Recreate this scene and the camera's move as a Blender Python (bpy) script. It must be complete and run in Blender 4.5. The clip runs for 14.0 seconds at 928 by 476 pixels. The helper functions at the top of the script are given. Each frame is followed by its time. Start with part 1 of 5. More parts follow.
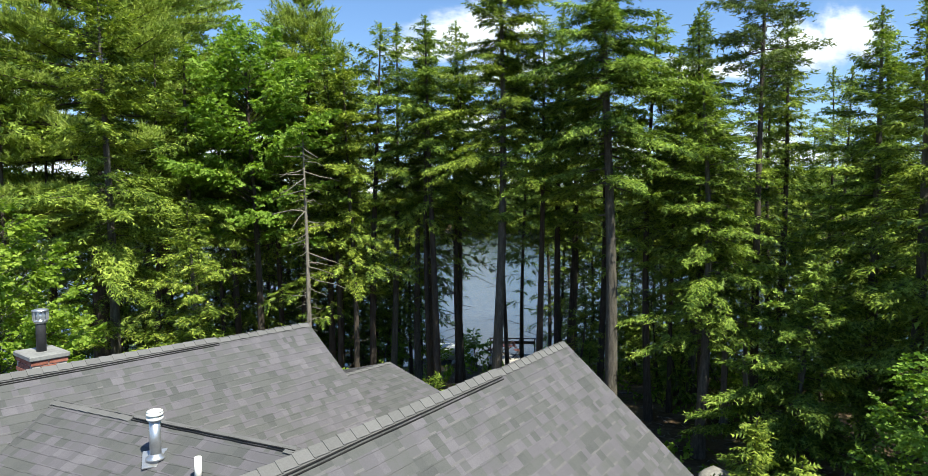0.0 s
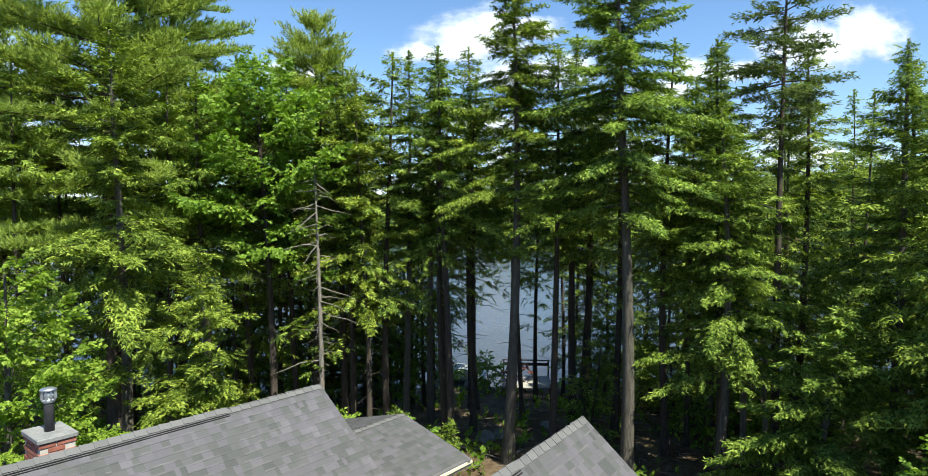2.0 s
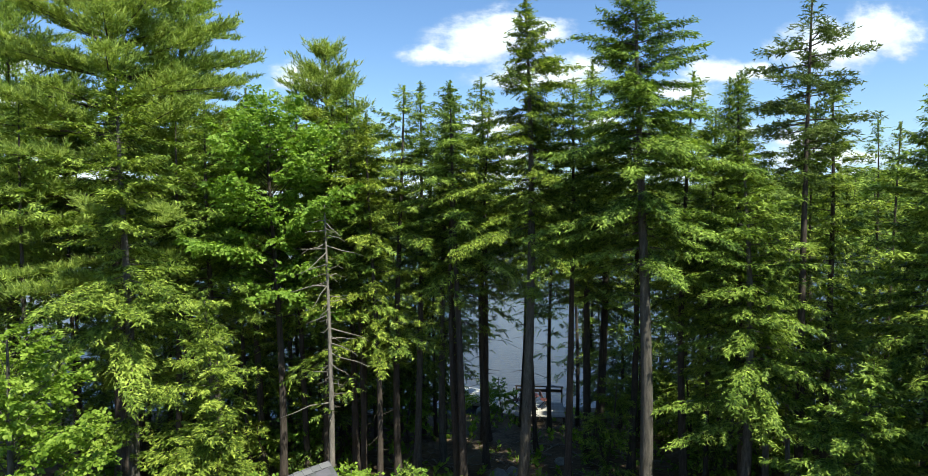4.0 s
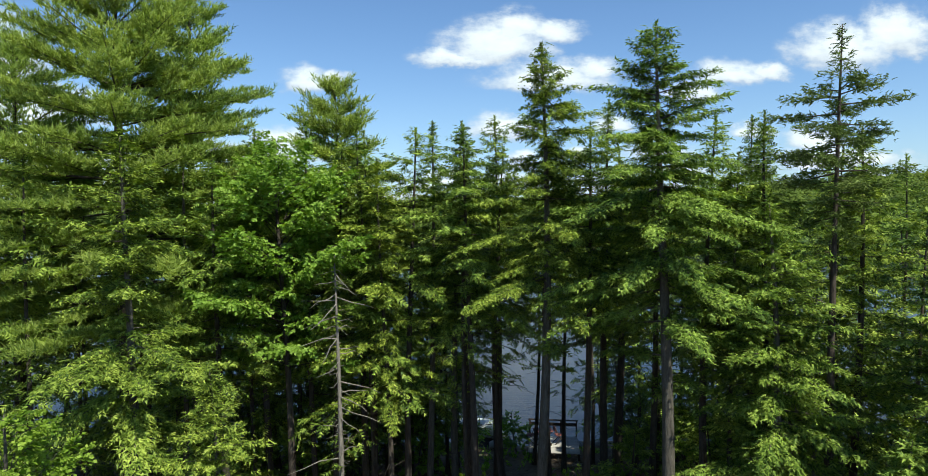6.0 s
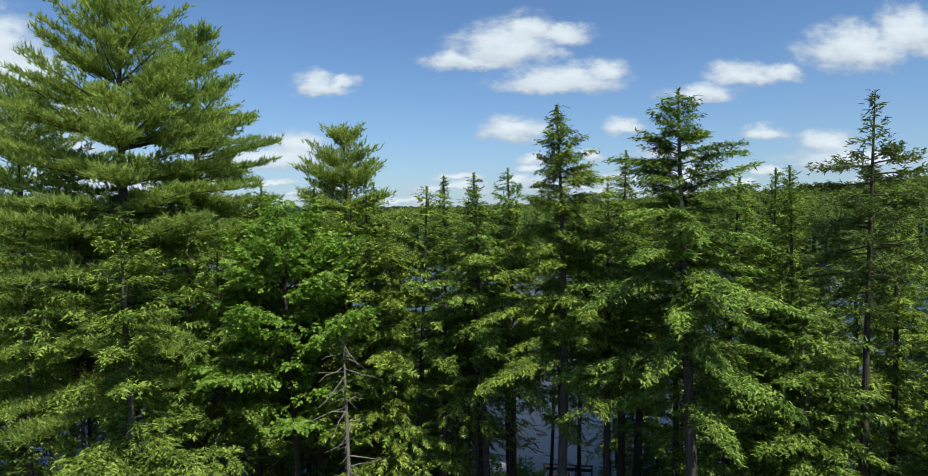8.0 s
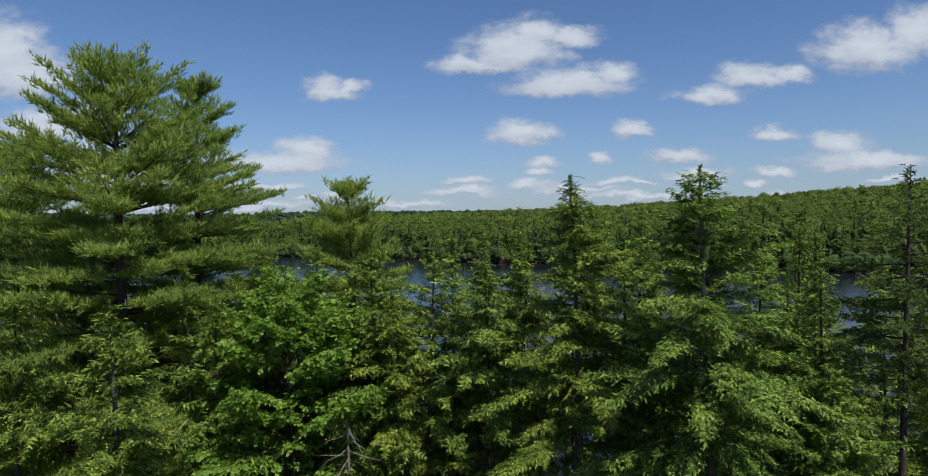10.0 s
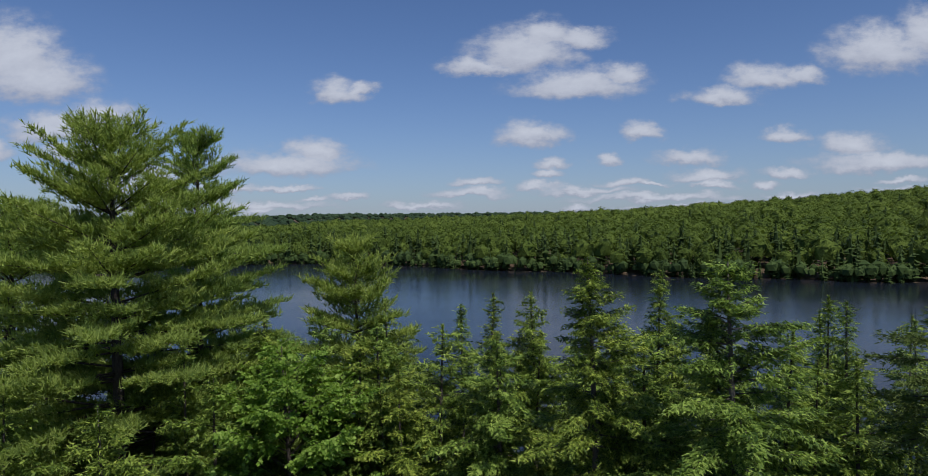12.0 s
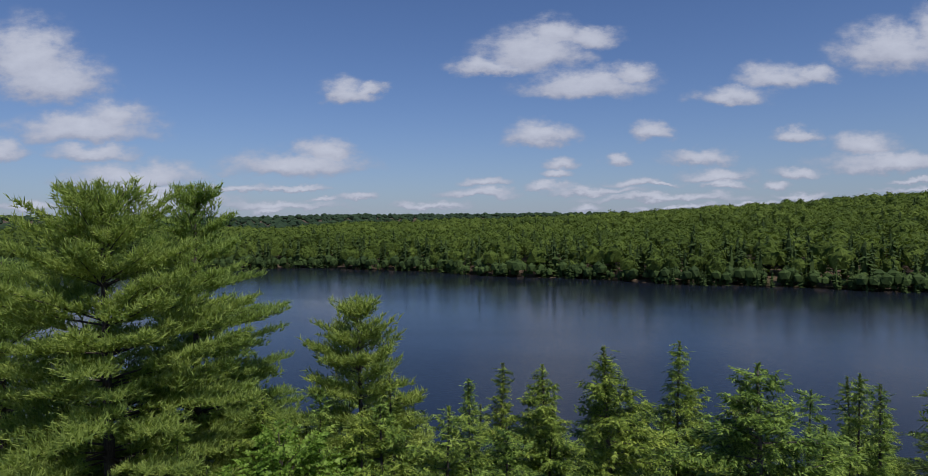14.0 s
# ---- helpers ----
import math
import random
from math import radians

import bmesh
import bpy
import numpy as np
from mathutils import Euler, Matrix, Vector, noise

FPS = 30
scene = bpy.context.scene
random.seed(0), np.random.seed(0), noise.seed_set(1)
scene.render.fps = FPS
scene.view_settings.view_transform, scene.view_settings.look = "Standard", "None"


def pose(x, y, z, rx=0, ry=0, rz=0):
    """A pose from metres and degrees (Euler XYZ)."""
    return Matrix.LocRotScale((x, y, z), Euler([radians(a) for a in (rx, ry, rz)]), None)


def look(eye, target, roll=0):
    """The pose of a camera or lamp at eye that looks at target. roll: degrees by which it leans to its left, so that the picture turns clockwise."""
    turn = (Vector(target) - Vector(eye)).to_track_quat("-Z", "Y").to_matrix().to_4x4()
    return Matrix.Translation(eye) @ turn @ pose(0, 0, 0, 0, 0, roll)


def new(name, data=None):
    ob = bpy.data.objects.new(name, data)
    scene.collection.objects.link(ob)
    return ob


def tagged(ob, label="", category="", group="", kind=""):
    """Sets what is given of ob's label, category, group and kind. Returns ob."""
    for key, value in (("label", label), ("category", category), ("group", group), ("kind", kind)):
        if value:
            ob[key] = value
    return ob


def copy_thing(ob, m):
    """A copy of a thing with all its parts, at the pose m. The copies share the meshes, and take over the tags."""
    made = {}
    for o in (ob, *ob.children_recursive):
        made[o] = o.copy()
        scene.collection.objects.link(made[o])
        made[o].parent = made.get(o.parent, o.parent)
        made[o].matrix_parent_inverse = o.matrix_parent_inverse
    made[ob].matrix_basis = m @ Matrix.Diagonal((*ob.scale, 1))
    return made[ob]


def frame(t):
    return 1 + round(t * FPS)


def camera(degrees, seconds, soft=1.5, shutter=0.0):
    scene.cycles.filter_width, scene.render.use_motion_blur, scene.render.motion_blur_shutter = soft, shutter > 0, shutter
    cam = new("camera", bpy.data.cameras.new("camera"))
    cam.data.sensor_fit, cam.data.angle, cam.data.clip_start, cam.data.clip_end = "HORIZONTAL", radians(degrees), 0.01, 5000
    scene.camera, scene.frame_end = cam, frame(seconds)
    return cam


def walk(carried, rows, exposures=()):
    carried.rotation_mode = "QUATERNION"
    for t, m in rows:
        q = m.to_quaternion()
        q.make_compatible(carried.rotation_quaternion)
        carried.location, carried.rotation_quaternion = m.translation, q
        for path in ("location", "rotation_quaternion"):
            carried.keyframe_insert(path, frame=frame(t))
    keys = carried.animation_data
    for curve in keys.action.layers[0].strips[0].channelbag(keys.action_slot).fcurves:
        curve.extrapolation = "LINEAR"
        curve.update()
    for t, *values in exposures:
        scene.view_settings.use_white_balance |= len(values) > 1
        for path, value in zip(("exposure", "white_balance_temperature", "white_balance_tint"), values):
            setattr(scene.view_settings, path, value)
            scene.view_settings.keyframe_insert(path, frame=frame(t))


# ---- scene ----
cam = camera(73.6, 14.0, soft=0.7)
METRES, EYE, TILT, LEAN, TURN = 12.8, 8.8, -2.8, 0.0, 0.0
ROWS = [
    (0.0, 0.0, 0.0, 0.0, 0.0, -0.0, -0.0),
    (0.5, -0.002, 0.0039, 0.0176, 0.26, 0.05, 0.01),
    (1.0, -0.0033, 0.0086, 0.0369, 0.52, 0.07, 0.02),
    (1.5, -0.0043, 0.0144, 0.0586, 0.77, 0.11, 0.06),
    (2.0, -0.0051, 0.0208, 0.081, 1.05, 0.14, 0.07),
    (2.5, -0.0068, 0.0279, 0.1028, 1.31, 0.18, 0.08),
    (3.0, -0.0073, 0.0364, 0.1246, 1.57, 0.23, 0.08),
    (5.5, -0.0179, 0.0887, 0.2593, 2.77, 0.47, 0.1),
    (6.0, -0.0193, 0.1006, 0.2901, 3.03, 0.51, 0.1),
    (6.5, -0.0217, 0.1124, 0.3241, 3.24, 0.55, 0.13),
    (7.0, -0.0241, 0.1241, 0.3609, 3.47, 0.64, 0.15),
    (7.5, -0.0251, 0.1377, 0.3999, 3.75, 0.73, 0.2),
    (8.0, -0.0275, 0.1515, 0.4404, 3.99, 0.79, 0.24),
    (10.5, -0.0328, 0.2314, 0.6375, 5.01, 1.14, 0.46),
    (11.0, -0.0361, 0.2475, 0.679, 5.2, 1.15, 0.44),
    (11.5, -0.0366, 0.2658, 0.7195, 5.43, 1.25, 0.42),
    (12.0, -0.0382, 0.2836, 0.7611, 5.64, 1.27, 0.4),
    (12.5, -0.0396, 0.3016, 0.8034, 5.83, 1.28, 0.35),
    (13.0, -0.0411, 0.3204, 0.8454, 6.05, 1.29, 0.31),
    (13.5, -0.0421, 0.3385, 0.8881, 6.26, 1.27, 0.31),
    (14.0, -0.0423, 0.358, 0.9312, 6.46, 1.27, 0.26),
]
EXPOSURES = [(0.0, 1.0, 6950, 0), (3.0, 0.98, 6900, -2), (6.5, 0.5, 6700, -2), (8.0, 0.2, 6500, 1), (11.0, -0.33, 6350, 10), (14.0, -0.48, 6250, 15)]
walk(cam, [(t, pose(0, 0, EYE, TILT, LEAN, TURN) @ pose(METRES * x, METRES * y, METRES * z, 90 + pitch, roll, yaw)) for t, x, y, z, yaw, pitch, roll in ROWS], EXPOSURES)

# ---- sun and sky ----
SUN_AZ, SUN_EL = 141.0, 57.0          # degrees clockwise from +y, degrees up
sun_dir = Vector((math.sin(radians(SUN_AZ)) * math.cos(radians(SUN_EL)), math.cos(radians(SUN_AZ)) * math.cos(radians(SUN_EL)), math.sin(radians(SUN_EL))))
sun = new("sun", bpy.data.lights.new("sun", "SUN"))
sun.data.energy, sun.data.angle, sun.data.color = 5.0, radians(0.55), (1.0, 0.955, 0.88)
sun.rotation_mode = "QUATERNION"
sun.rotation_quaternion = sun_dir.to_track_quat("Z", "Y")

# cumulus clouds: centre and half size on a plane one unit ahead of a level view turned to 6.46 degrees left
SKY = 0.088
CLOUD_LOW, CLOUD_TOP = (4.9, 5.3, 6.5, 1), (8.6, 9.1, 10.0, 1)
CLOUDS = [
    (0.115, 0.300, 0.085, 0.038), (0.200, 0.245, 0.100, 0.025), (0.145, 0.325, 0.045, 0.028), (0.270, 0.260, 0.040, 0.018),
    (-0.187, 0.236, 0.042, 0.022), (0.430, 0.225, 0.055, 0.018), (0.505, 0.252, 0.060, 0.024), (0.690, 0.300, 0.085, 0.044),
    (0.780, 0.325, 0.070, 0.045), (-0.690, 0.300, 0.075, 0.058), (-0.610, 0.185, 0.110, 0.028), (-0.560, 0.200, 0.060, 0.026),
    (-0.760, 0.150, 0.060, 0.018), (0.125, 0.165, 0.055, 0.020), (0.300, 0.168, 0.030, 0.016), (-0.270, 0.122, 0.110, 0.023),
    (-0.220, 0.142, 0.045, 0.020), (-0.530, 0.105, 0.110, 0.022), (0.155, 0.117, 0.027, 0.012), (0.148, 0.098, 0.024, 0.009),
    (0.135, 0.080, 0.032, 0.008), (0.275, 0.088, 0.045, 0.009), (0.245, 0.122, 0.020, 0.010), (0.385, 0.125, 0.055, 0.015),
    (0.410, 0.096, 0.055, 0.012), (0.540, 0.160, 0.038, 0.013), (0.645, 0.143, 0.055, 0.022), (0.700, 0.115, 0.120, 0.017),
    (0.540, 0.100, 0.040, 0.010), (-0.170, 0.066, 0.032, 0.007), (0.020, 0.070, 0.060, 0.009), (-0.290, 0.056, 0.090, 0.008),
    (0.330, 0.060, 0.130, 0.008), (0.030, 0.090, 0.035, 0.008), (0.205, 0.318, 0.045, 0.020), (0.040, 0.275, 0.050, 0.018),
    (-0.595, 0.142, 0.065, 0.016), (-0.470, 0.066, 0.100, 0.018), (-0.150, 0.240, 0.025, 0.012), (-0.660, 0.262, 0.090, 0.040), (0.560, 0.258, 0.035, 0.018),
]
cloud_rng = random.Random(5)
for k in range(26):
    CLOUDS.append((cloud_rng.uniform(-0.85, 0.85), cloud_rng.uniform(0.040, 0.085), cloud_rng.uniform(0.025, 0.085), cloud_rng.uniform(0.004, 0.008)))
world = bpy.data.worlds.new("summer_sky")
scene.world = world
world.use_nodes = True
wt = world.node_tree
wt.nodes.clear()


def wn(kind, **props):
    node = wt.nodes.new(kind)
    for key, value in props.items():
        setattr(node, key, value)
    return node


def wmath(op, a, b=None, c=None, clamp=False):
    node = wn("ShaderNodeMath", operation=op, use_clamp=clamp)
    for i, v in enumerate((a, b, c)):
        if v is None:
            continue
        if isinstance(v, (int, float)):
            node.inputs[i].default_value = v
        else:
            wt.links.new(v, node.inputs[i])
    return node.outputs[0]


sky = wn("ShaderNodeTexSky", sky_type="NISHITA", sun_disc=False)
sky.sun_elevation, sky.sun_rotation = radians(SUN_EL), radians(SUN_AZ)
sky.air_density, sky.dust_density, sky.ozone_density, sky.altitude = 1.0, 0.3, 2.5, 300.0
tc = wn("ShaderNodeTexCoord")
turned = wn("ShaderNodeVectorRotate", rotation_type="Z_AXIS")
turned.inputs["Angle"].default_value = radians(-6.46)
wt.links.new(tc.outputs["Generated"], turned.inputs["Vector"])
sep = wn("ShaderNodeSeparateXYZ")
wt.links.new(turned.outputs[0], sep.inputs[0])
ahead = wmath("MAXIMUM", sep.outputs["Y"], 0.05)
uu, vv = wmath("DIVIDE", sep.outputs["X"], ahead), wmath("DIVIDE", sep.outputs["Z"], ahead)
plane = wn("ShaderNodeCombineXYZ")
wt.links.new(uu, plane.inputs[0]), wt.links.new(wmath("MULTIPLY", vv, 1.7), plane.inputs[1])


def wnoise(scale, detail, offset):
    add = wn("ShaderNodeVectorMath", operation="ADD")
    wt.links.new(plane.outputs[0], add.inputs[0])
    add.inputs[1].default_value = offset
    node = wn("ShaderNodeTexNoise")
    node.inputs["Scale"].default_value, node.inputs["Detail"].default_value, node.inputs["Roughness"].default_value = scale, detail, 0.58
    wt.links.new(add.outputs[0], node.inputs["Vector"])
    return node.outputs["Fac"]


n_a, n_b, n_c = wnoise(16, 6, (0, 0, 0)), wnoise(16, 6, (5.3, 2.1, 0)), wnoise(30, 7, (1.7, 8.2, 0))
wu = wmath("MULTIPLY_ADD", wmath("SUBTRACT", n_a, 0.5), 0.075, uu)
wv = wmath("MULTIPLY_ADD", wmath("SUBTRACT", n_b, 0.5), 0.045, vv)
body, lit = None, None
for cu, cv, ru, rv in CLOUDS:
    du = wmath("MULTIPLY", wmath("SUBTRACT", wu, cu), 0.82 / ru)
    dv = wmath("MULTIPLY", wmath("SUBTRACT", wv, cv - 0.025 - 0.35 * rv), 0.70 / rv)
    dv = wmath("MINIMUM", dv, wmath("MULTIPLY", dv, 2.0))          # flat undersides
    dist = wmath("SQRT", wmath("ADD", wmath("MULTIPLY", du, du), wmath("MULTIPLY", dv, dv)))
    blob = wmath("SUBTRACT", 1.25, dist, clamp=True)
    top = wmath("MULTIPLY", blob, wmath("MULTIPLY_ADD", dv, 0.5, 0.6, clamp=True))
    body = blob if body is None else wmath("MAXIMUM", body, blob)
    lit = top if lit is None else wmath("MAXIMUM", lit, top)
thick = wmath("MULTIPLY_ADD", wmath("MULTIPLY", wmath("SUBTRACT", n_c, 0.5), 1.05), wmath("MULTIPLY", body, 3.0, clamp=True), body)
mask = wn("ShaderNodeMapRange", interpolation_type="SMOOTHSTEP")
wt.links.new(thick, mask.inputs[0])
mask.inputs[1].default_value, mask.inputs[2].default_value, mask.inputs[4].default_value = 0.06, 0.85, 0.92
front = wn("ShaderNodeMapRange")
wt.links.new(sep.outputs["Y"], front.inputs[0])
front.inputs[1].default_value, front.inputs[2].default_value = 0.1, 0.3
cover = wmath("MULTIPLY", mask.outputs[0], front.outputs[0])
tone = wn("ShaderNodeMix", data_type="RGBA")
tone.inputs[6].default_value, tone.inputs[7].default_value = (CLOUD_LOW), (CLOUD_TOP)
wt.links.new(wmath("MULTIPLY_ADD", n_c, 0.7, wmath("MULTIPLY_ADD", lit, 1.3, -0.42), clamp=True), tone.inputs[0])
clear = wn("ShaderNodeMix", data_type="RGBA", blend_type="MULTIPLY")
clear.inputs[0].default_value, clear.inputs[7].default_value = 1.0, (0.84, 1.0, 1.27, 1)
wt.links.new(sky.outputs[0], clear.inputs[6])
# pale summer haze low in the sky
low = wmath("POWER", 2.718, wmath("MULTIPLY", wmath("ABSOLUTE", sep.outputs["Z"]), -11.0))
hazy = wn("ShaderNodeMix", data_type="RGBA")
hazy.inputs[7].default_value = (4.2, 4.95, 6.2, 1)
wt.links.new(wmath("MULTIPLY", low, 0.75), hazy.inputs[0]), wt.links.new(clear.outputs[2], hazy.inputs[6])
both = wn("ShaderNodeMix", data_type="RGBA")
wt.links.new(cover, both.inputs[0]), wt.links.new(hazy.outputs[2], both.inputs[6]), wt.links.new(tone.outputs[2], both.inputs[7])
bg = wn("ShaderNodeBackground")
bg.inputs["Strength"].default_value = SKY
wt.links.new(both.outputs[2], bg.inputs["Color"])
wt.links.new(bg.outputs[0], wn("ShaderNodeOutputWorld").inputs["Surface"])

# ---- materials ----
def material(name):
    m = bpy.data.materials.new(name)
    m.use_nodes = True
    nt = m.node_tree
    return m, nt, nt.nodes["Principled BSDF"], nt.nodes["Material Output"]


def node(nt, kind, inputs=(), **props):
    n = nt.nodes.new(kind)
    for key, value in props.items():
        setattr(n, key, value)
    for key, value in dict(inputs).items():
        if hasattr(value, "is_output"):
            nt.links.new(value, n.inputs[key])
        else:
            n.inputs[key].default_value = value
    return n


def ramp(nt, fac, stops):
    n = nt.nodes.new("ShaderNodeValToRGB")
    while len(n.color_ramp.elements) < len(stops):
        n.color_ramp.elements.new(0.5)
    for e, (p, c) in zip(n.color_ramp.elements, stops):
        e.position, e.color = p, (*c, 1)
    nt.links.new(fac, n.inputs[0])
    return n.outputs[0]


def leaf_material(name, dark, mid, light, glow, through_share=0.32, patch=0.9, rough=0.5, vary=0.5, spec=0.12, lumps=0.0, hue=0.5):
    """Foliage: each spray has its own tone, patches of younger growth, and light passes through."""
    m, nt, bsdf, out = material(name)
    geo = node(nt, "ShaderNodeNewGeometry")
    pos = node(nt, "ShaderNodeTexCoord").outputs["Object"]
    n1 = node(nt, "ShaderNodeTexNoise", {"Vector": pos, "Scale": patch, "Detail": 2.0}).outputs["Fac"]
    mixv = node(nt, "ShaderNodeMath", {0: geo.outputs["Random Per Island"], 1: vary, 2: -vary / 2}, operation="MULTIPLY_ADD").outputs[0]
    fac = node(nt, "ShaderNodeMath", {0: n1, 1: mixv}, operation="ADD", use_clamp=True).outputs[0]
    col = ramp(nt, fac, [(0.2, dark), (0.5, mid), (0.85, light)])
    # every tree leans a little to yellow or to blue green
    lean = ramp(nt, node(nt, "ShaderNodeObjectInfo").outputs["Random"], [(0.0, (0.86, 0.98, 1.12)), (0.5, (1.0, 1.0, 1.0)), (1.0, (1.20, 1.05, 0.86))])
    col = node(nt, "ShaderNodeMix", {0: hue, 6: col, 7: lean}, data_type="RGBA", blend_type="MULTIPLY").outputs[2]
    nt.links.new(col, bsdf.inputs["Base Color"])
    bsdf.inputs["Roughness"].default_value = rough
    bsdf.inputs["Specular IOR Level"].default_value = spec
    tint = node(nt, "ShaderNodeMix", {0: 1.0, 6: col, 7: (*glow, 1)}, data_type="RGBA", blend_type="MULTIPLY").outputs[2]
    tr = node(nt, "ShaderNodeBsdfTranslucent", {"Color": tint})
    if lumps:
        rough_leaves = node(nt, "ShaderNodeTexNoise", {"Vector": pos, "Scale": lumps, "Detail": 4.0, "Roughness": 0.7}).outputs["Fac"]
        b = node(nt, "ShaderNodeBump", {"Height": rough_leaves, "Strength": 1.0, "Distance": 1.2 / lumps})
        nt.links.new(b.outputs[0], bsdf.inputs["Normal"])
    mix = node(nt, "ShaderNodeMixShader", {0: through_share, 1: bsdf.outputs[0], 2: tr.outputs[0]})
    nt.links.new(mix.outputs[0], out.inputs["Surface"])
    return m


def rough_material(name, stops, scale, rough=0.9, bump=0.3, stretch=(1, 1, 1), fine=6.0, detail=8.0, spread=0.0, dist=0.02, spec=0.2, metal=0.0):
    """Mottled surface with grain at two scales; spread lets each object take a tone of its own."""
    m, nt, bsdf, out = material(name)
    pos = node(nt, "ShaderNodeMapping", {"Vector": node(nt, "ShaderNodeTexCoord").outputs["Object"], "Scale": stretch}).outputs[0]
    n1 = node(nt, "ShaderNodeTexNoise", {"Vector": pos, "Scale": scale, "Detail": detail, "Roughness": 0.65}).outputs["Fac"]
    n2 = node(nt, "ShaderNodeTexNoise", {"Vector": pos, "Scale": scale * fine, "Detail": 4.0}).outputs["Fac"]
    fac = node(nt, "ShaderNodeMath", {0: n2, 1: 0.45, 2: -0.22}, operation="MULTIPLY_ADD").outputs[0]
    fac = node(nt, "ShaderNodeMath", {0: n1, 1: fac}, operation="ADD").outputs[0]
    if spread:
        r = node(nt, "ShaderNodeMath", {0: node(nt, "ShaderNodeObjectInfo").outputs["Random"], 1: node(nt, "ShaderNodeNewGeometry").outputs["Random Per Island"]}, operation="ADD").outputs[0]
        r = node(nt, "ShaderNodeMath", {0: r}, operation="FRACT").outputs[0]
        r = node(nt, "ShaderNodeMath", {0: r, 1: spread, 2: -spread / 2}, operation="MULTIPLY_ADD").outputs[0]
        fac = node(nt, "ShaderNodeMath", {0: fac, 1: r}, operation="ADD").outputs[0]
    nt.links.new(ramp(nt, fac, stops), bsdf.inputs["Base Color"])
    bsdf.inputs["Roughness"].default_value, bsdf.inputs["Metallic"].default_value = rough, metal
    bsdf.inputs["Specular IOR Level"].default_value = spec
    b = node(nt, "ShaderNodeBump", {"Height": fac, "Strength": bump, "Distance": dist})
    nt.links.new(b.outputs[0], bsdf.inputs["Normal"])
    return m


HEMLOCK = leaf_material("hemlock_needles", (0.046, 0.083, 0.016), (0.160, 0.235, 0.038), (0.365, 0.455, 0.092), (1.1, 1.15, 0.5), 0.28, vary=0.6)
PINE = leaf_material("pine_needles", (0.135, 0.200, 0.046), (0.265, 0.340, 0.078), (0.385, 0.460, 0.118), (1.2, 1.25, 0.55), 0.38)
SPRUCE = leaf_material("spruce_needles", (0.060, 0.092, 0.026), (0.120, 0.170, 0.042), (0.210, 0.260, 0.075), (1.0, 1.1, 0.4), 0.25)
BROAD = leaf_material("broad_leaves", (0.078, 0.150, 0.020), (0.180, 0.290, 0.040), (0.330, 0.450, 0.100), (1.1, 1.2, 0.4), 0.40, rough=0.5, spec=0.12)
FAR_WOOD = leaf_material("far_canopy_leaves", (0.062, 0.100, 0.019), (0.104, 0.156, 0.028), (0.158, 0.224, 0.042), (1, 1, 0.5), 0.25, patch=0.03, rough=0.7, vary=0.35, lumps=1.5)
# cloud shadow over the distant ridge is put into these dark needle colours
CLOUD_SHADED_RIDGE = leaf_material("cloud_shaded_needles", (0.024, 0.044, 0.022), (0.034, 0.058, 0.027), (0.046, 0.074, 0.032), (1, 1, 0.5), 0.1, patch=0.02, rough=0.8, vary=0.3)
FAR_CONIFER = leaf_material("far_conifer_needles", (0.036, 0.058, 0.017), (0.060, 0.092, 0.024), (0.094, 0.134, 0.034), (1, 1, 0.5), 0.2, patch=0.04, rough=0.7, vary=0.3)
BARK = rough_material("grey_brown_bark", [(0.25, (0.042, 0.037, 0.031)), (0.5, (0.098, 0.087, 0.073)), (0.8, (0.19, 0.172, 0.148))], 3.0, bump=0.8, stretch=(6, 6, 1), dist=0.05)
DARK_BARK = rough_material("dark_bark", [(0.25, (0.03, 0.024, 0.02)), (0.55, (0.075, 0.06, 0.05)), (0.85, (0.14, 0.12, 0.10))], 3.0, bump=0.8, stretch=(6, 6, 1), dist=0.05)
DEAD_BARK = rough_material("weathered_dead_wood", [(0.2, (0.09, 0.078, 0.066)), (0.5, (0.18, 0.160, 0.140)), (0.8, (0.32, 0.29, 0.26))], 3.0, bump=0.6, stretch=(6, 6, 1), dist=0.03)
FLOOR = rough_material("forest_floor", [(0.25, (0.035, 0.026, 0.016)), (0.45, (0.085, 0.058, 0.035)), (0.6, (0.14, 0.102, 0.066)), (0.8, (0.08, 0.095, 0.030))], 0.7, bump=0.6, fine=9.0, dist=0.08)
SHINGLE = rough_material("grey_asphalt_shingle", [(0.05, (0.058, 0.060, 0.063)), (0.38, (0.084, 0.086, 0.086)), (0.62, (0.094, 0.089, 0.102)), (1.0, (0.132, 0.125, 0.140))], 1.1, bump=0.35, fine=60.0, spread=0.62, dist=0.004)
SHINGLE_CAP = rough_material("grey_cap_shingle", [(0.2, (0.085, 0.085, 0.086)), (0.8, (0.145, 0.142, 0.145))], 1.4, bump=0.35, fine=60.0, spread=0.25, dist=0.004)
SHINGLE_DARK = rough_material("asphalt_underlay", [(0.2, (0.085, 0.082, 0.086)), (0.8, (0.13, 0.125, 0.13))], 4.0, fine=30, dist=0.004)
BRICK = rough_material("red_brick", [(0.2, (0.14, 0.055, 0.04)), (0.5, (0.28, 0.105, 0.075)), (0.85, (0.40, 0.18, 0.13))], 6.0, bump=0.4, fine=10, spread=0.4, dist=0.004)
MORTAR = rough_material("grey_mortar", [(0.2, (0.32, 0.29, 0.26)), (0.8, (0.52, 0.49, 0.45))], 9.0, bump=0.3, dist=0.004)
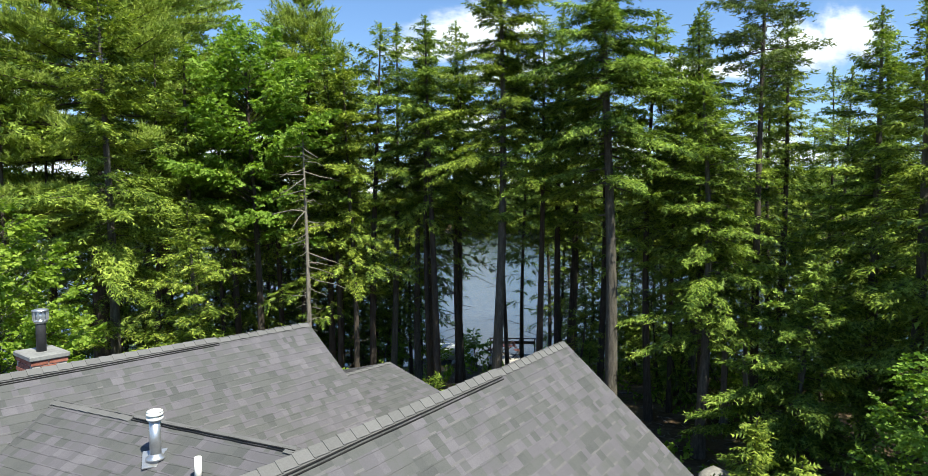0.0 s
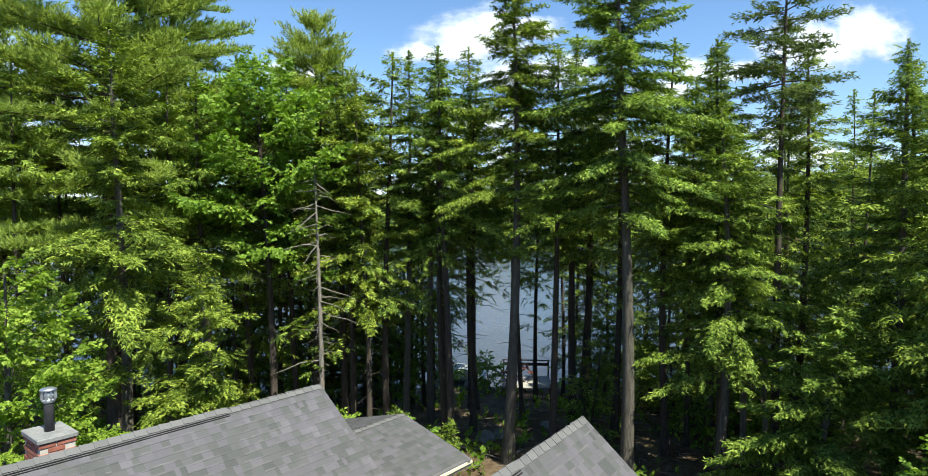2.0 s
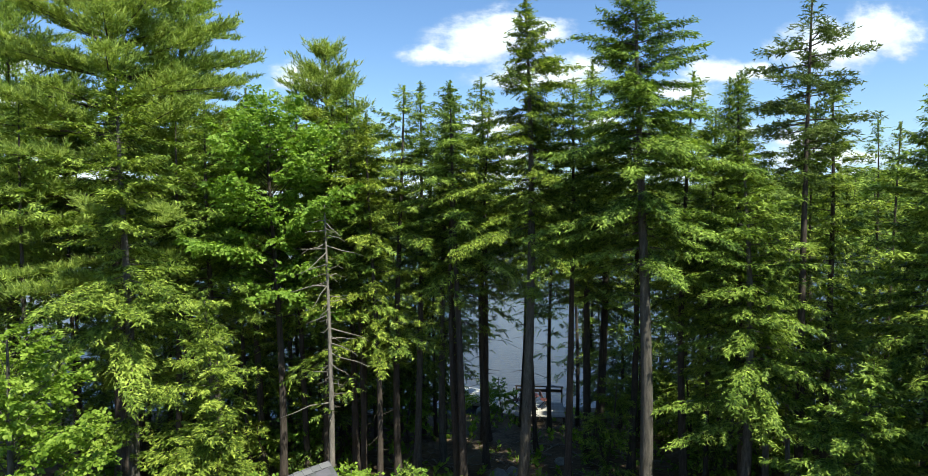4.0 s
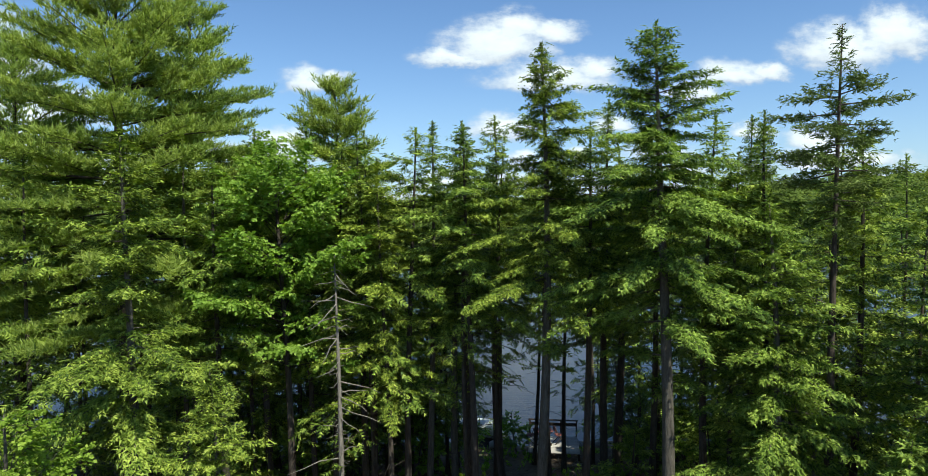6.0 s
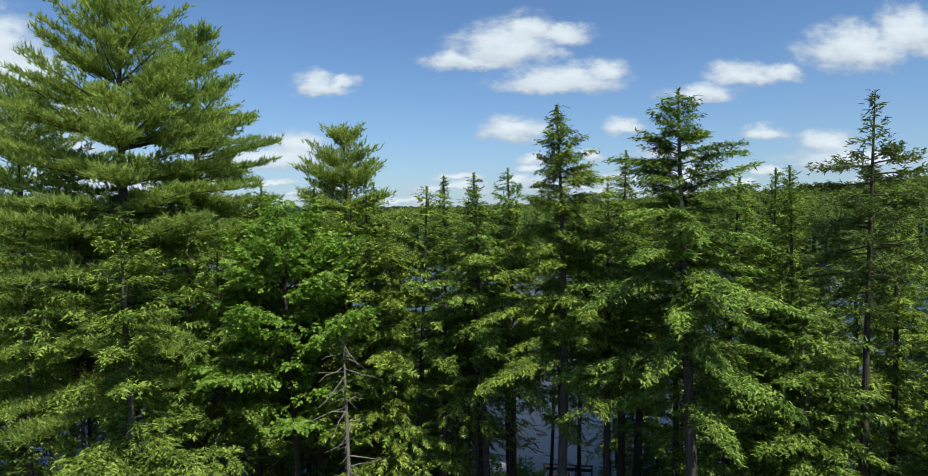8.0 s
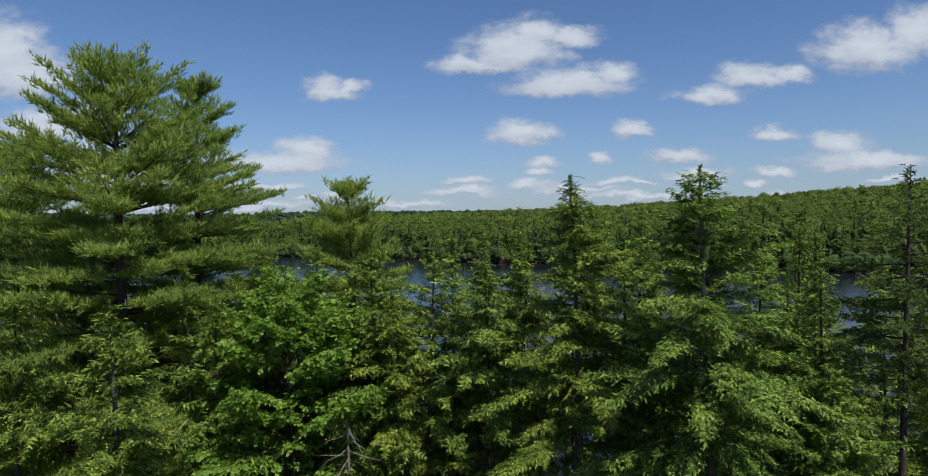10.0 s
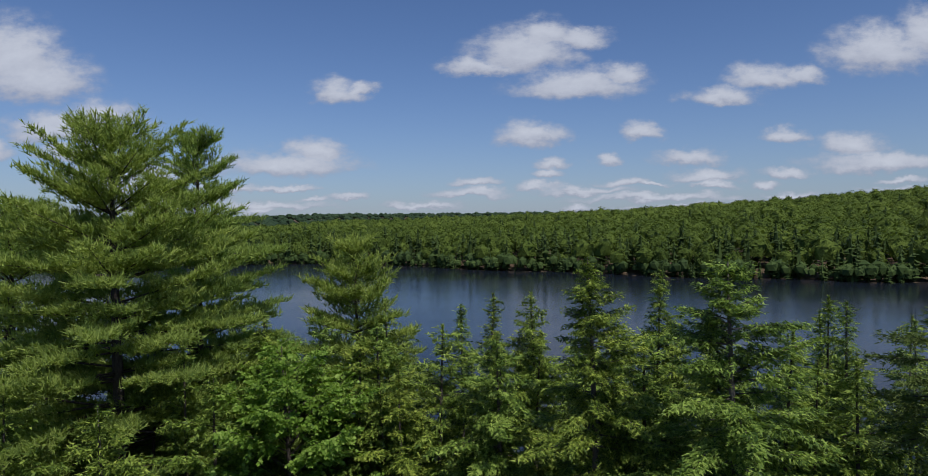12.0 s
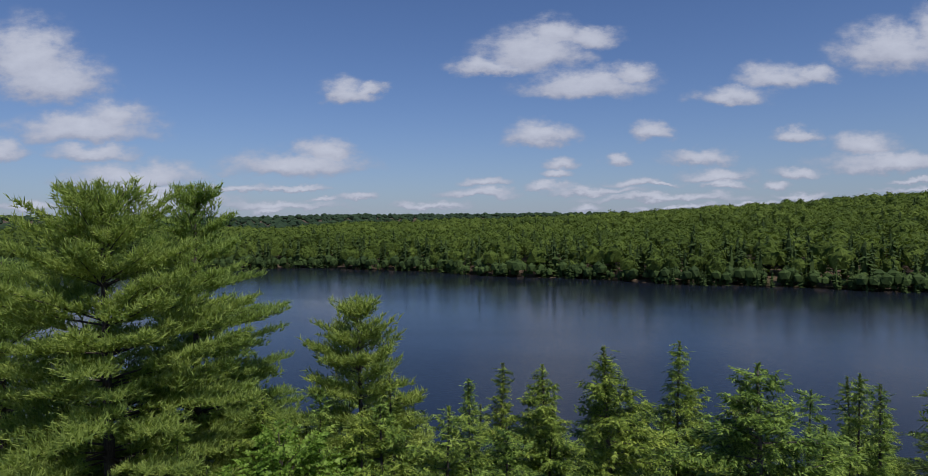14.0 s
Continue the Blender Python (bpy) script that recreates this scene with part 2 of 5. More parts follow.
CONCRETE = rough_material("weathered_concrete", [(0.2, (0.12, 0.12, 0.118)), (0.5, (0.21, 0.21, 0.21)), (0.8, (0.30, 0.30, 0.295))], 5.0, bump=0.3, dist=0.005)
STEEL = rough_material("galvanised_steel", [(0.2, (0.42, 0.43, 0.45)), (0.8, (0.66, 0.67, 0.69))], 7.0, rough=0.38, bump=0.05, metal=0.85, spec=0.5)
BLACK_METAL = rough_material("black_stove_pipe", [(0.2, (0.03, 0.03, 0.032)), (0.8, (0.075, 0.075, 0.08))], 6.0, rough=0.55, bump=0.1, metal=0.3, spec=0.4)
# near black, for the vent edges and the shadow line beneath them
VENT_SHADOW_BLACK = rough_material("black_vent_shadow", [(0.2, (0.008, 0.008, 0.009)), (0.8, (0.018, 0.018, 0.019))], 6.0, rough=0.7, bump=0.1)
PLASTIC = rough_material("white_plastic_pipe", [(0.2, (0.66, 0.66, 0.62)), (0.8, (0.82, 0.82, 0.80))], 6.0, rough=0.45, bump=0.05)
CEDAR = rough_material("brown_stained_siding", [(0.2, (0.10, 0.065, 0.04)), (0.5, (0.19, 0.125, 0.08)), (0.8, (0.28, 0.20, 0.13))], 2.0, bump=0.4, stretch=(1, 1, 7), dist=0.01)
TRIM = rough_material("cream_painted_trim", [(0.2, (0.52, 0.50, 0.38)), (0.8, (0.68, 0.66, 0.52))], 5.0, rough=0.6, bump=0.1, dist=0.004)
GREY_WOOD = rough_material("weathered_deck_wood", [(0.2, (0.20, 0.19, 0.17)), (0.5, (0.34, 0.32, 0.30)), (0.8, (0.48, 0.46, 0.43))], 2.0, bump=0.4, stretch=(1, 6, 6), dist=0.008, spread=0.3)
WHITE_HULL = rough_material("white_gelcoat", [(0.2, (0.70, 0.70, 0.68)), (0.8, (0.84, 0.84, 0.83))], 3.0, rough=0.35, bump=0.03)
RED_PAINT = rough_material("faded_red_paint", [(0.2, (0.10, 0.032, 0.026)), (0.8, (0.17, 0.055, 0.045))], 4.0, rough=0.6, bump=0.1)
DARK_WOOD = rough_material("dark_stained_wood", [(0.2, (0.035, 0.025, 0.02)), (0.8, (0.10, 0.07, 0.055))], 3.0, bump=0.3, stretch=(1, 6, 6), dist=0.008)
STONE = rough_material("grey_lichen_rock", [(0.2, (0.10, 0.10, 0.09)), (0.5, (0.22, 0.21, 0.20)), (0.8, (0.36, 0.35, 0.32))], 2.5, bump=0.7, dist=0.04)
GLASS_GREY = rough_material("louvred_cap_metal", [(0.2, (0.34, 0.38, 0.42)), (0.8, (0.55, 0.60, 0.64))], 7.0, rough=0.35, bump=0.05, metal=0.6, spec=0.5)


def water_material():
    m, nt, bsdf, out = material("lake_water")
    pos = node(nt, "ShaderNodeTexCoord").outputs["Object"]
    bsdf.inputs["Base Color"].default_value = (0.010, 0.014, 0.022, 1)
    bsdf.inputs["IOR"].default_value = 1.33
    big = node(nt, "ShaderNodeTexNoise", {"Vector": node(nt, "ShaderNodeMapping", {"Vector": pos, "Scale": (0.006, 0.02, 1)}).outputs[0], "Scale": 1.0, "Detail": 4.0}).outputs["Fac"]
    r = node(nt, "ShaderNodeMapRange", {0: big, 1: 0.35, 2: 0.65, 3: 0.10, 4: 0.22}).outputs[0]
    nt.links.new(r, bsdf.inputs["Roughness"])
    n1 = node(nt, "ShaderNodeTexNoise", {"Vector": node(nt, "ShaderNodeMapping", {"Vector": pos, "Scale": (1.2, 2.6, 1)}).outputs[0], "Scale": 1.0, "Detail": 5.0}).outputs["Fac"]
    b = node(nt, "ShaderNodeBump", {"Height": n1, "Strength": 0.07, "Distance": 0.25})
    nt.links.new(b.outputs[0], bsdf.inputs["Normal"])
    return m


WATER = water_material()

# ---- mesh helpers ----
def raw_mesh(name, verts, tris, mat, smooth=False):
    """A triangle mesh from arrays."""
    verts, tris = np.asarray(verts, np.float32), np.asarray(tris, np.int32)
    me = bpy.data.meshes.new(name)
    me.vertices.add(len(verts)), me.loops.add(tris.size), me.polygons.add(len(tris))
    me.vertices.foreach_set("co", verts.ravel())
    me.loops.foreach_set("vertex_index", tris.ravel())
    me.polygons.foreach_set("loop_start", np.arange(0, tris.size, 3, dtype=np.int32))
    me.polygons.foreach_set("use_smooth", np.full(len(tris), smooth))
    me.update(calc_edges=True)
    me.materials.append(mat)
    return me


class Soup:
    """Gathers triangles."""

    def __init__(self):
        self.v, self.f, self.n = [], [], 0

    def add(self, v, f):
        self.v.append(np.asarray(v, float)), self.f.append(np.asarray(f, int) + self.n)
        self.n += len(v)

    def mesh(self, name, mat, smooth=False):
        return raw_mesh(name, np.concatenate(self.v), np.concatenate(self.f), mat, smooth)


def tube(points, radii, sides):
    """A closed tube along points."""
    points = np.asarray(points, float)
    radii = np.asarray(radii, float)
    way = np.gradient(points, axis=0)
    way /= np.linalg.norm(way, axis=1)[:, None] + 1e-9
    ref = np.where(np.abs(way[:, 2:3]) > 0.8, [[1.0, 0, 0]], [[0, 0, 1.0]])
    a = np.cross(way, ref)
    a /= np.linalg.norm(a, axis=1)[:, None]
    b = np.cross(way, a)
    ang = np.arange(sides) * 2 * np.pi / sides
    ring = points[:, None] + radii[:, None, None] * (np.cos(ang)[None, :, None] * a[:, None] + np.sin(ang)[None, :, None] * b[:, None])
    v = np.concatenate([ring.reshape(-1, 3), points[-1:]])
    f = []
    for i in range(len(points) - 1):
        for j in range(sides):
            p, q = i * sides + j, i * sides + (j + 1) % sides
            f += [(p, p + sides, q), (q, p + sides, q + sides)]
    last = (len(points) - 1) * sides
    f += [(last + (j + 1) % sides, last + j, len(v) - 1) for j in range(sides)]
    return v, np.array(f)


def unit(a):
    return a / (np.linalg.norm(a, axis=-1, keepdims=True) + 1e-9)


def scatter(template, p, x, up, size):
    """Copies of a template (verts, tris), each with its own place, axis, upward side and size, as one soup."""
    tv, tf = template
    x = unit(x)
    y = unit(np.cross(up, x))
    z = np.cross(x, y)
    s = size[:, None, None]
    v = p[:, None] + s * (tv[None, :, 0:1] * x[:, None] + tv[None, :, 1:2] * y[:, None] + tv[None, :, 2:3] * z[:, None])
    f = tf[None] + (np.arange(len(p)) * len(tv))[:, None, None]
    return v.reshape(-1, 3), f.reshape(-1, 3)


def part(name, me, parent, label="", kind=""):
    """A mesh as one object under a thing or part."""
    ob = new(name, me)
    ob.parent = parent
    return tagged(ob, label=label, kind=kind)


def bm_mesh(name, bm, mat, smooth=False):
    me = bpy.data.meshes.new(name)
    bm.normal_update()
    bm.to_mesh(me)
    bm.free()
    me.materials.append(mat)
    if smooth:
        me.polygons.foreach_set("use_smooth", np.full(len(me.polygons), True))
    return me


def box_bm(sx, sy, sz, at=(0, 0, 0), bevel=0.0):
    bm = bmesh.new()
    bmesh.ops.create_cube(bm, size=1, matrix=Matrix.Translation(at) @ Matrix.Diagonal((sx, sy, sz, 1)))
    if bevel:
        bmesh.ops.bevel(bm, geom=bm.edges[:], offset=bevel, segments=1, affect="EDGES")
    return bm


def lathe_bm(profile, sides=20):
    """A turned shape from (radius, height) pairs."""
    bm = bmesh.new()
    rings = [[bm.verts.new((r * math.cos(2 * math.pi * k / sides), r * math.sin(2 * math.pi * k / sides), z)) for k in range(sides)] for r, z in profile]
    for a, b in zip(rings, rings[1:]):
        for k in range(sides):
            bm.faces.new((a[k], a[(k + 1) % sides], b[(k + 1) % sides], b[k]))
    bm.faces.new(reversed(rings[0])), bm.faces.new(rings[-1])
    return bm


# ---- ground, lake and hills ----
def smooth(a, b, x):
    k = np.clip((np.asarray(x, float) - a) / (b - a), 0, 1)
    return k * k * (3 - 2 * k)


def wave(x, y, s, seed=0.0):
    return (np.sin(x / s + seed) * np.cos(y / s * 1.13 + 2 * seed) + 0.5 * np.sin(x / s * 2.3 + y / s * 1.7 + 3 * seed) + 0.3 * np.cos(y / s * 3.9 - x / s * 3.1 + seed)) / 1.8


def near_shore(x):
    return 34.0 + 1.2 * np.sin(x / 7.0) + 0.02 * np.abs(x)


def far_shore(x):
    return 270.0 - 72.0 * smooth(-80, 70, x) + 6.0 * np.sin(x / 23.0) + 3.0 * np.sin(x / 9.0) - 8.0 * smooth(60, 160, x) - 120 * smooth(200, 420, x)


def ground_z(x, y):
    x, y = np.asarray(x, float), np.asarray(y, float)
    to_near, past = near_shore(x) - y, y - far_shore(x)
    near = 0.15 + 1.35 * smooth(0, 14, to_near) + 0.9 * smooth(14, 60, to_near) + 0.18 * wave(x, y, 3.1, 0.7) * smooth(0.5, 4, to_near)
    near = np.where(to_near < 0, np.maximum(-3.0, 0.15 + to_near * 0.5), near)
    bear = x / np.maximum(y, 60.0)
    high = 3.5 + 5.5 * smooth(-0.5, -0.08, bear) + 17.0 * smooth(-0.05, 0.65, bear) + 8.0 * smooth(-0.6, -0.85, bear)
    hill = 0.1 + 3.0 * smooth(2, 25, past) + high * smooth(10, 380, past) + 3.0 * wave(x, y, 55, 1.3) * smooth(30, 200, past)
    away = np.hypot(x, y)
    hill = hill - 0.65 * high * smooth(650, 1000, away) + (26.0 + 5 * wave(x, y, 260, 0.4)) * smooth(1150, 1900, away) - 25 * smooth(2300, 3500, away)
    hill = np.where(past < 0, np.maximum(-3.0, 0.1 + past * 0.3), hill)
    return np.where(y < 120, near, hill)


def build_ground():
    # one sheet, fine near the house and coarser outwards, to the horizon
    def steps(fine, far):
        near = np.arange(0, 44, fine)
        out = 46 * (far / 46) ** (np.linspace(0, 1, 46)[1:])
        half = np.concatenate([near, out])
        return np.concatenate([-half[:0:-1], half])
    xs, ys = steps(1.2, 4500), steps(1.2, 4500)
    xs, ys = xs, np.unique(np.concatenate([ys, np.arange(170, 300, 4.0)]))
    gx, gy = np.meshgrid(xs, ys)
    v = np.stack([gx, gy, ground_z(gx, gy)], -1).reshape(-1, 3)
    w = len(xs)
    i = (np.arange(len(ys) - 1)[:, None] * w + np.arange(w - 1)[None]).ravel()
    f = np.concatenate([np.stack([i, i + 1, i + w + 1], 1), np.stack([i, i + w + 1, i + w], 1)])
    return tagged(new("ground", raw_mesh("ground", v, f, FLOOR, True)), "brown needle-strewn forest floor sloping to the lake", "ground", kind="structure")


build_ground()
lake = bmesh.new()
bmesh.ops.create_grid(lake, x_segments=8, y_segments=8, size=0.5, matrix=Matrix.Translation((0, 165, 0)) @ Matrix.Diagonal((1800, 320, 1, 1)))
tagged(new("water", bm_mesh("water", lake, WATER)), "dark blue lake with a faintly rippled surface", "lake", kind="structure")

# ---- trees ----
def tuft_template(n=13, width=0.05, seed=1):
    """A brush of long needles along x."""
    rng = np.random.default_rng(seed)
    v, f = [], []
    v.append((0, 0, 0))
    for k in range(n):
        a = 2 * math.pi * k / n * 2.4
        spread = rng.uniform(0.25, 0.95)
        d = np.array((math.cos(spread), math.sin(spread) * math.cos(a), math.sin(spread) * math.sin(a)))
        side = np.cross(d, rng.normal(size=3))
        side /= np.linalg.norm(side)
        base = np.array((rng.uniform(-0.35, 0.35), 0, 0))
        i = len(v)
        v += [base - side * width * 0.5, base + side * width * 0.5, base + d * rng.uniform(0.75, 1.1)]
        f.append((i, i + 1, i + 2))
    # a thin twig joins the needles into one piece
    v.append((0.5, 0, 0))
    f.append((0, 1, len(v) - 1))
    return np.array(v), np.array(f)


def leaf_template(n=7, seed=2):
    """A twig with a few broad leaves along x."""
    rng = np.random.default_rng(seed)
    v, f = [(0, 0, 0), (1, 0, -0.05), (0.5, 0.015, 0)], [(0, 2, 1)]
    for k in range(n):
        b = np.array((0.15 + 0.8 * k / (n - 1), 0, 0))
        a = (0.5 + 0.5 * rng.random()) * (1 if k % 2 else -1) if k < n - 1 else 0.0
        d = np.array((math.cos(a), math.sin(a), rng.uniform(-0.6, 0.25)))
        d /= np.linalg.norm(d)
        s = np.cross(d, (0, 0, 1)) + rng.normal(size=3) * 0.35
        s /= np.linalg.norm(s)
        l, w = rng.uniform(0.36, 0.5), rng.uniform(0.13, 0.18)
        i = len(v)
        v += [b, b + d * l * 0.45 + s * w, b + d * l, b + d * l * 0.45 - s * w]
        f += [(i, i + 1, i + 2), (i, i + 2, i + 3)]
    return np.array(v), np.array(f)


def feather_template(pairs, wide, width, droop=0.16):
    """A flat conifer spray along x: a stem with slim needled twigs on both sides."""
    v, f = [(0, -0.02, 0), (0, 0.02, 0), (1.06, 0, -droop)], [(0, 2, 1)]
    for k in range(pairs):
        x = 0.04 + 0.80 * k / (pairs - 1)
        for side in (-1, 1):
            l = wide * (1 - 0.72 * x) * (0.8 if k == 0 else 1) * (1.08 if (k + (side > 0)) % 2 else 0.88)
            i = len(v)
            v += [(x - width * 0.5, 0, -droop * x * x), (x + width * 0.5, 0, -droop * x * x), (x + 0.62 * l, side * l * 0.86, -droop * (x + 0.6 * l) ** 2 - 0.16 * l)]
            f.append((i, i + 1, i + 2) if side > 0 else (i + 1, i, i + 2))
    return np.array(v), np.array(f)


BROAD_FEATHER = feather_template(4, 0.52, 0.22)
# a slim needled twig
TWIG = (np.array([(0, -0.185, 0), (0, 0.185, 0), (1.0, 0, -0.12)]), np.array([(0, 2, 1)]))
TUFT, LEAVES = tuft_template(5, 0.22), leaf_template(6)
NEEDLES = tuft_template(5, 0.165, 4)


def branches(rng, n, base, top, reach, profile, lift, sag, lean=0.35, crowd=1.0):
    """Origins, headings and lengths of branches round a trunk."""
    rel = ((np.arange(n) + rng.random(n)) / n) ** crowd
    az = np.arange(n) * 2.39996 + rng.normal(size=n) * lean
    length = reach * profile(rel) * rng.uniform(0.3, 1.3, n)
    el = lift(rel) + rng.normal(size=n) * 0.1
    return rel, az, np.maximum(length, 0.12), el, np.full(n, sag) * rng.uniform(0.5, 1.5, n), base + rel * (top - base)


def along(b, u, k):
    """Places on branch k at share u of its length, from the trunk's axis."""
    rel, az, length, el, sag, h = b
    r = length[k] * u * np.cos(el[k])
    return np.stack([r * np.cos(az[k]), r * np.sin(az[k]), h[k] + length[k] * u * np.sin(el[k]) - sag[k] * length[k] * u * u], -1)


def limb_soup(b, thick, trunk_at, bend=None):
    soup = Soup()
    n = len(b[0])
    for k in range(n):
        if b[2][k] < 0.7:
            continue
        u = np.array((0.0, 0.5, 0.95))
        p = along(b, u, np.full(3, k)) + trunk_at(b[5][k])
        r0 = thick * (0.35 + b[2][k] / max(b[2].max(), 0.1)) * 0.6
        soup.add(*tube(p, r0 * np.array((1, 0.65, 0.15)), 3))
    return soup


def make_trunk(rng, z0, top, radius, wobble, sides=9):
    """A tapered, slightly crooked trunk with a flared foot; heights from its own base."""
    n = 14
    h = np.linspace(0, top - z0, n)
    a, c = rng.uniform(0, 6.28, 2), rng.uniform(0.6, 1.3, 2)
    sway = lambda hh: np.stack([wobble * np.sin(hh / (top - z0) * 3 * c[0] + a[0]) - wobble * math.sin(a[0]), wobble * np.sin(hh / (top - z0) * 3 * c[1] + a[1]) - wobble * math.sin(a[1]), 0 * hh], -1)
    r = radius * (1 - h / (top - z0)) ** 0.8 + 0.012
    r[0] *= 1.35
    p = np.stack([0 * h, 0 * h, h], -1) + sway(h)
    return tube(p, r, sides), lambda hh: sway(np.asarray(hh, float))


def plant(name, x, y, label, category, group, trunk, limbs, crown, bark, leaf, kind=""):
    z = float(ground_z(x, y)) - 0.08
    ob = tagged(new(name), label, category, group)
    ob.location = (x, y, z)
    part("trunk", raw_mesh("trunk", *trunk, bark, True), ob)
    if limbs is not None and limbs.n:
        part("branchwork", limbs.mesh("branchwork", bark, True), ob, kind="stuff")
    if crown is not None:
        part("crown", raw_mesh("crown", *crown, leaf), ob)
    return ob


def sprays(rng, b, trunk_at, step, inner, share, widest, angle, per, size, flat, template, rise=0.0, droop=0.25, loose=0.0, fan=0.0, outer=1.0):
    """Side twigs along each branch, each carrying a few copies of the template."""
    rel, az, length, el, sag, h = b
    count = np.maximum(3, (length / step).astype(int))
    k = np.repeat(np.arange(len(length)), count)
    first = np.repeat(np.cumsum(count) - count, count)
    u = inner + (outer - inner) * ((np.arange(len(k)) - first) + rng.random(len(k))) / count[k]
    side = np.where((np.arange(len(k)) % 2) == 0, 1.0, -1.0)
    turn = az[k] + side * (angle + rng.normal(size=len(k)) * 0.25) * (0.35 + 0.65 * (1 - u) ** 0.4)
    l2 = np.minimum(share * length[k] * (1 - u) ** 0.8 + size * 0.5, widest) * rng.uniform(0.7, 1.2, len(k))
    origin = along(b, u, k)
    hd = np.stack([np.cos(turn), np.sin(turn), np.sin(el[k]) * 0.5 + rise - droop * rng.uniform(0.3, 1.3, len(k))], -1)
    m = np.maximum(1, np.ceil(l2 / (size * per)).astype(int))
    j = np.repeat(np.arange(len(k)), m)
    f0 = np.repeat(np.cumsum(m) - m, m)
    w = ((np.arange(len(j)) - f0) + 0.1) / m[j]
    p = origin[j] + unit(hd)[j] * (l2[j] * w)[:, None]
    p[:, 2] -= 0.12 * (l2[j] * w) ** 2
    p += trunk_at(h[k[j]]) + rng.normal(size=p.shape) * loose
    d = hd[j] + rng.normal(size=(len(j), 3)) * 0.3
    d[:, 2] -= 0.15 * w
    if fan:
        a = fan * np.where(np.arange(len(j)) % 2, 1.0, -1.0) * rng.uniform(0.5, 1.3, len(j))
        d = np.stack([d[:, 0] * np.cos(a) - d[:, 1] * np.sin(a), d[:, 0] * np.sin(a) + d[:, 1] * np.cos(a), d[:, 2]], -1)
    up = np.array((0, 0, 1.0)) + rng.normal(size=(len(j), 3)) * flat
    s = size * rng.uniform(0.65, 1.3, len(j))
    return scatter(template, p, d, up, s)


def hemlock(name, x, y, top, base, reach, radius=0.17, seed=0, dense=1.0, size=0.14, leaf=None, bark=None, label="", group="lakeside trees", lower=0, thin=1.0, category="hemlock tree", wobble=0.2, coarse=False, per_metre=13.0, fine_from=0.0, taper=0.56, hollow=-1.35, dead=0):
    rng = np.random.default_rng(seed + 100)
    z0 = float(ground_z(x, y)) - 0.08
    trunk, at = make_trunk(rng, z0, top, radius, wobble)
    lo, hi = base - z0, top - z0
    n = int((hi - lo) * per_metre * dense * thin)
    prof = lambda r: (0.05 + 0.98 * (1 - r) ** taper) * (0.72 + 0.28 * smooth(0, 0.2, r)) * (0.5 + 0.5 * smooth(0.0, 0.28, 1 - r))
    b = branches(rng, n, lo, hi - 0.15, reach, prof, lambda r: -0.12 + 0.75 * r ** 1.9, 0.16, crowd=0.78)
    # boughs stand in groups, with shaded hollows between them
    ph = rng.uniform(0, 6.283, 3)
    group_of = np.sin(2 * b[1] + 0.9 * b[5] + ph[0]) + np.sin(3 * b[1] - 1.7 * b[5] + ph[1]) + 0.8 * np.sin(2.6 * b[5] + ph[2])
    held = (group_of > hollow) | (b[0] > 0.86)
    b = tuple(a[held] for a in b)
    if lower:
        # a few stray living branches below the crown
        c = branches(rng, lower, lo - 2.2, lo, reach * 0.8, lambda r: 0.5 + 0.5 * r, lambda r: 0.0 * r, 0.2)
        b = tuple(np.concatenate([p, q]) for p, q in zip(b, c))
    # flat feathered sprays all along the branches, larger ones in the shade below
    spray = size * 0.95
    if coarse:
        layers = [sprays(rng, b, at, 0.17 + 0.1 * size, 0.12, 0.38, 1.1, 0.85, 0.55, size * 1.15, 0.45, BROAD_FEATHER, loose=0.05)]
    else:
        fine = b[5] + z0 > fine_from
        upper, under = tuple(a[fine] for a in b), tuple(a[~fine] for a in b)
        layers = [sprays(rng, upper, at, 0.046 / dense, 0.16, 0.28, 0.45, 0.85, 0.21, spray, 0.32, TWIG, loose=0.04, fan=0.75),
                  sprays(rng, upper, at, 0.22, 0.02, 0.30, 0.6, 0.9, 0.7, 0.23, 0.6, BROAD_FEATHER, loose=0.07, outer=0.5)]
        if len(under[0]):
            layers.append(sprays(rng, under, at, 0.20, 0.12, 0.38, 1.1, 0.85, 0.74, 0.36, 0.5, BROAD_FEATHER, loose=0.08))
    tn = 150
    tz = hi - rng.random(tn) ** 1.3 * 0.9
    ta = rng.uniform(0, 6.283, tn)
    tip = scatter(TWIG, np.stack([0 * tz, 0 * tz, tz], -1) + at(np.full(tn, hi)), np.stack([np.cos(ta), np.sin(ta), rng.uniform(0.3, 1.6, tn)], -1), rng.normal(size=(tn, 3)) + np.array((0, 0, 1.0)), rng.uniform(0.07, 0.12, tn))
    whole = Soup()
    for v, f in layers + [tip]:
        whole.add(v, f)
    crown = (np.concatenate(whole.v), np.concatenate(whole.f))
    limbs = limb_soup(b, radius * 0.22, at)
    if dead:
        # bare broken twigs left on the trunk below the crown
        c = branches(rng, dead, 1.5, max(lo, 2.0), 1.5, lambda r: rng.uniform(0.2, 1, dead) ** 1.4, lambda r: -0.1 + 0.1 * r, 0.12, 0.9)
        for k in range(dead):
            p = along(c, np.array((0.0, 0.45, 0.97)), np.full(3, k)) + at(c[5][k])
            p[1] += rng.normal(size=3) * 0.05
            limbs.add(*tube(p, np.array((0.016, 0.011, 0.004)), 3))
    return plant(name, x, y, label or "tall green hemlock with feathery drooping sprays", category, group, trunk, limbs, crown, bark or BARK, leaf or HEMLOCK)


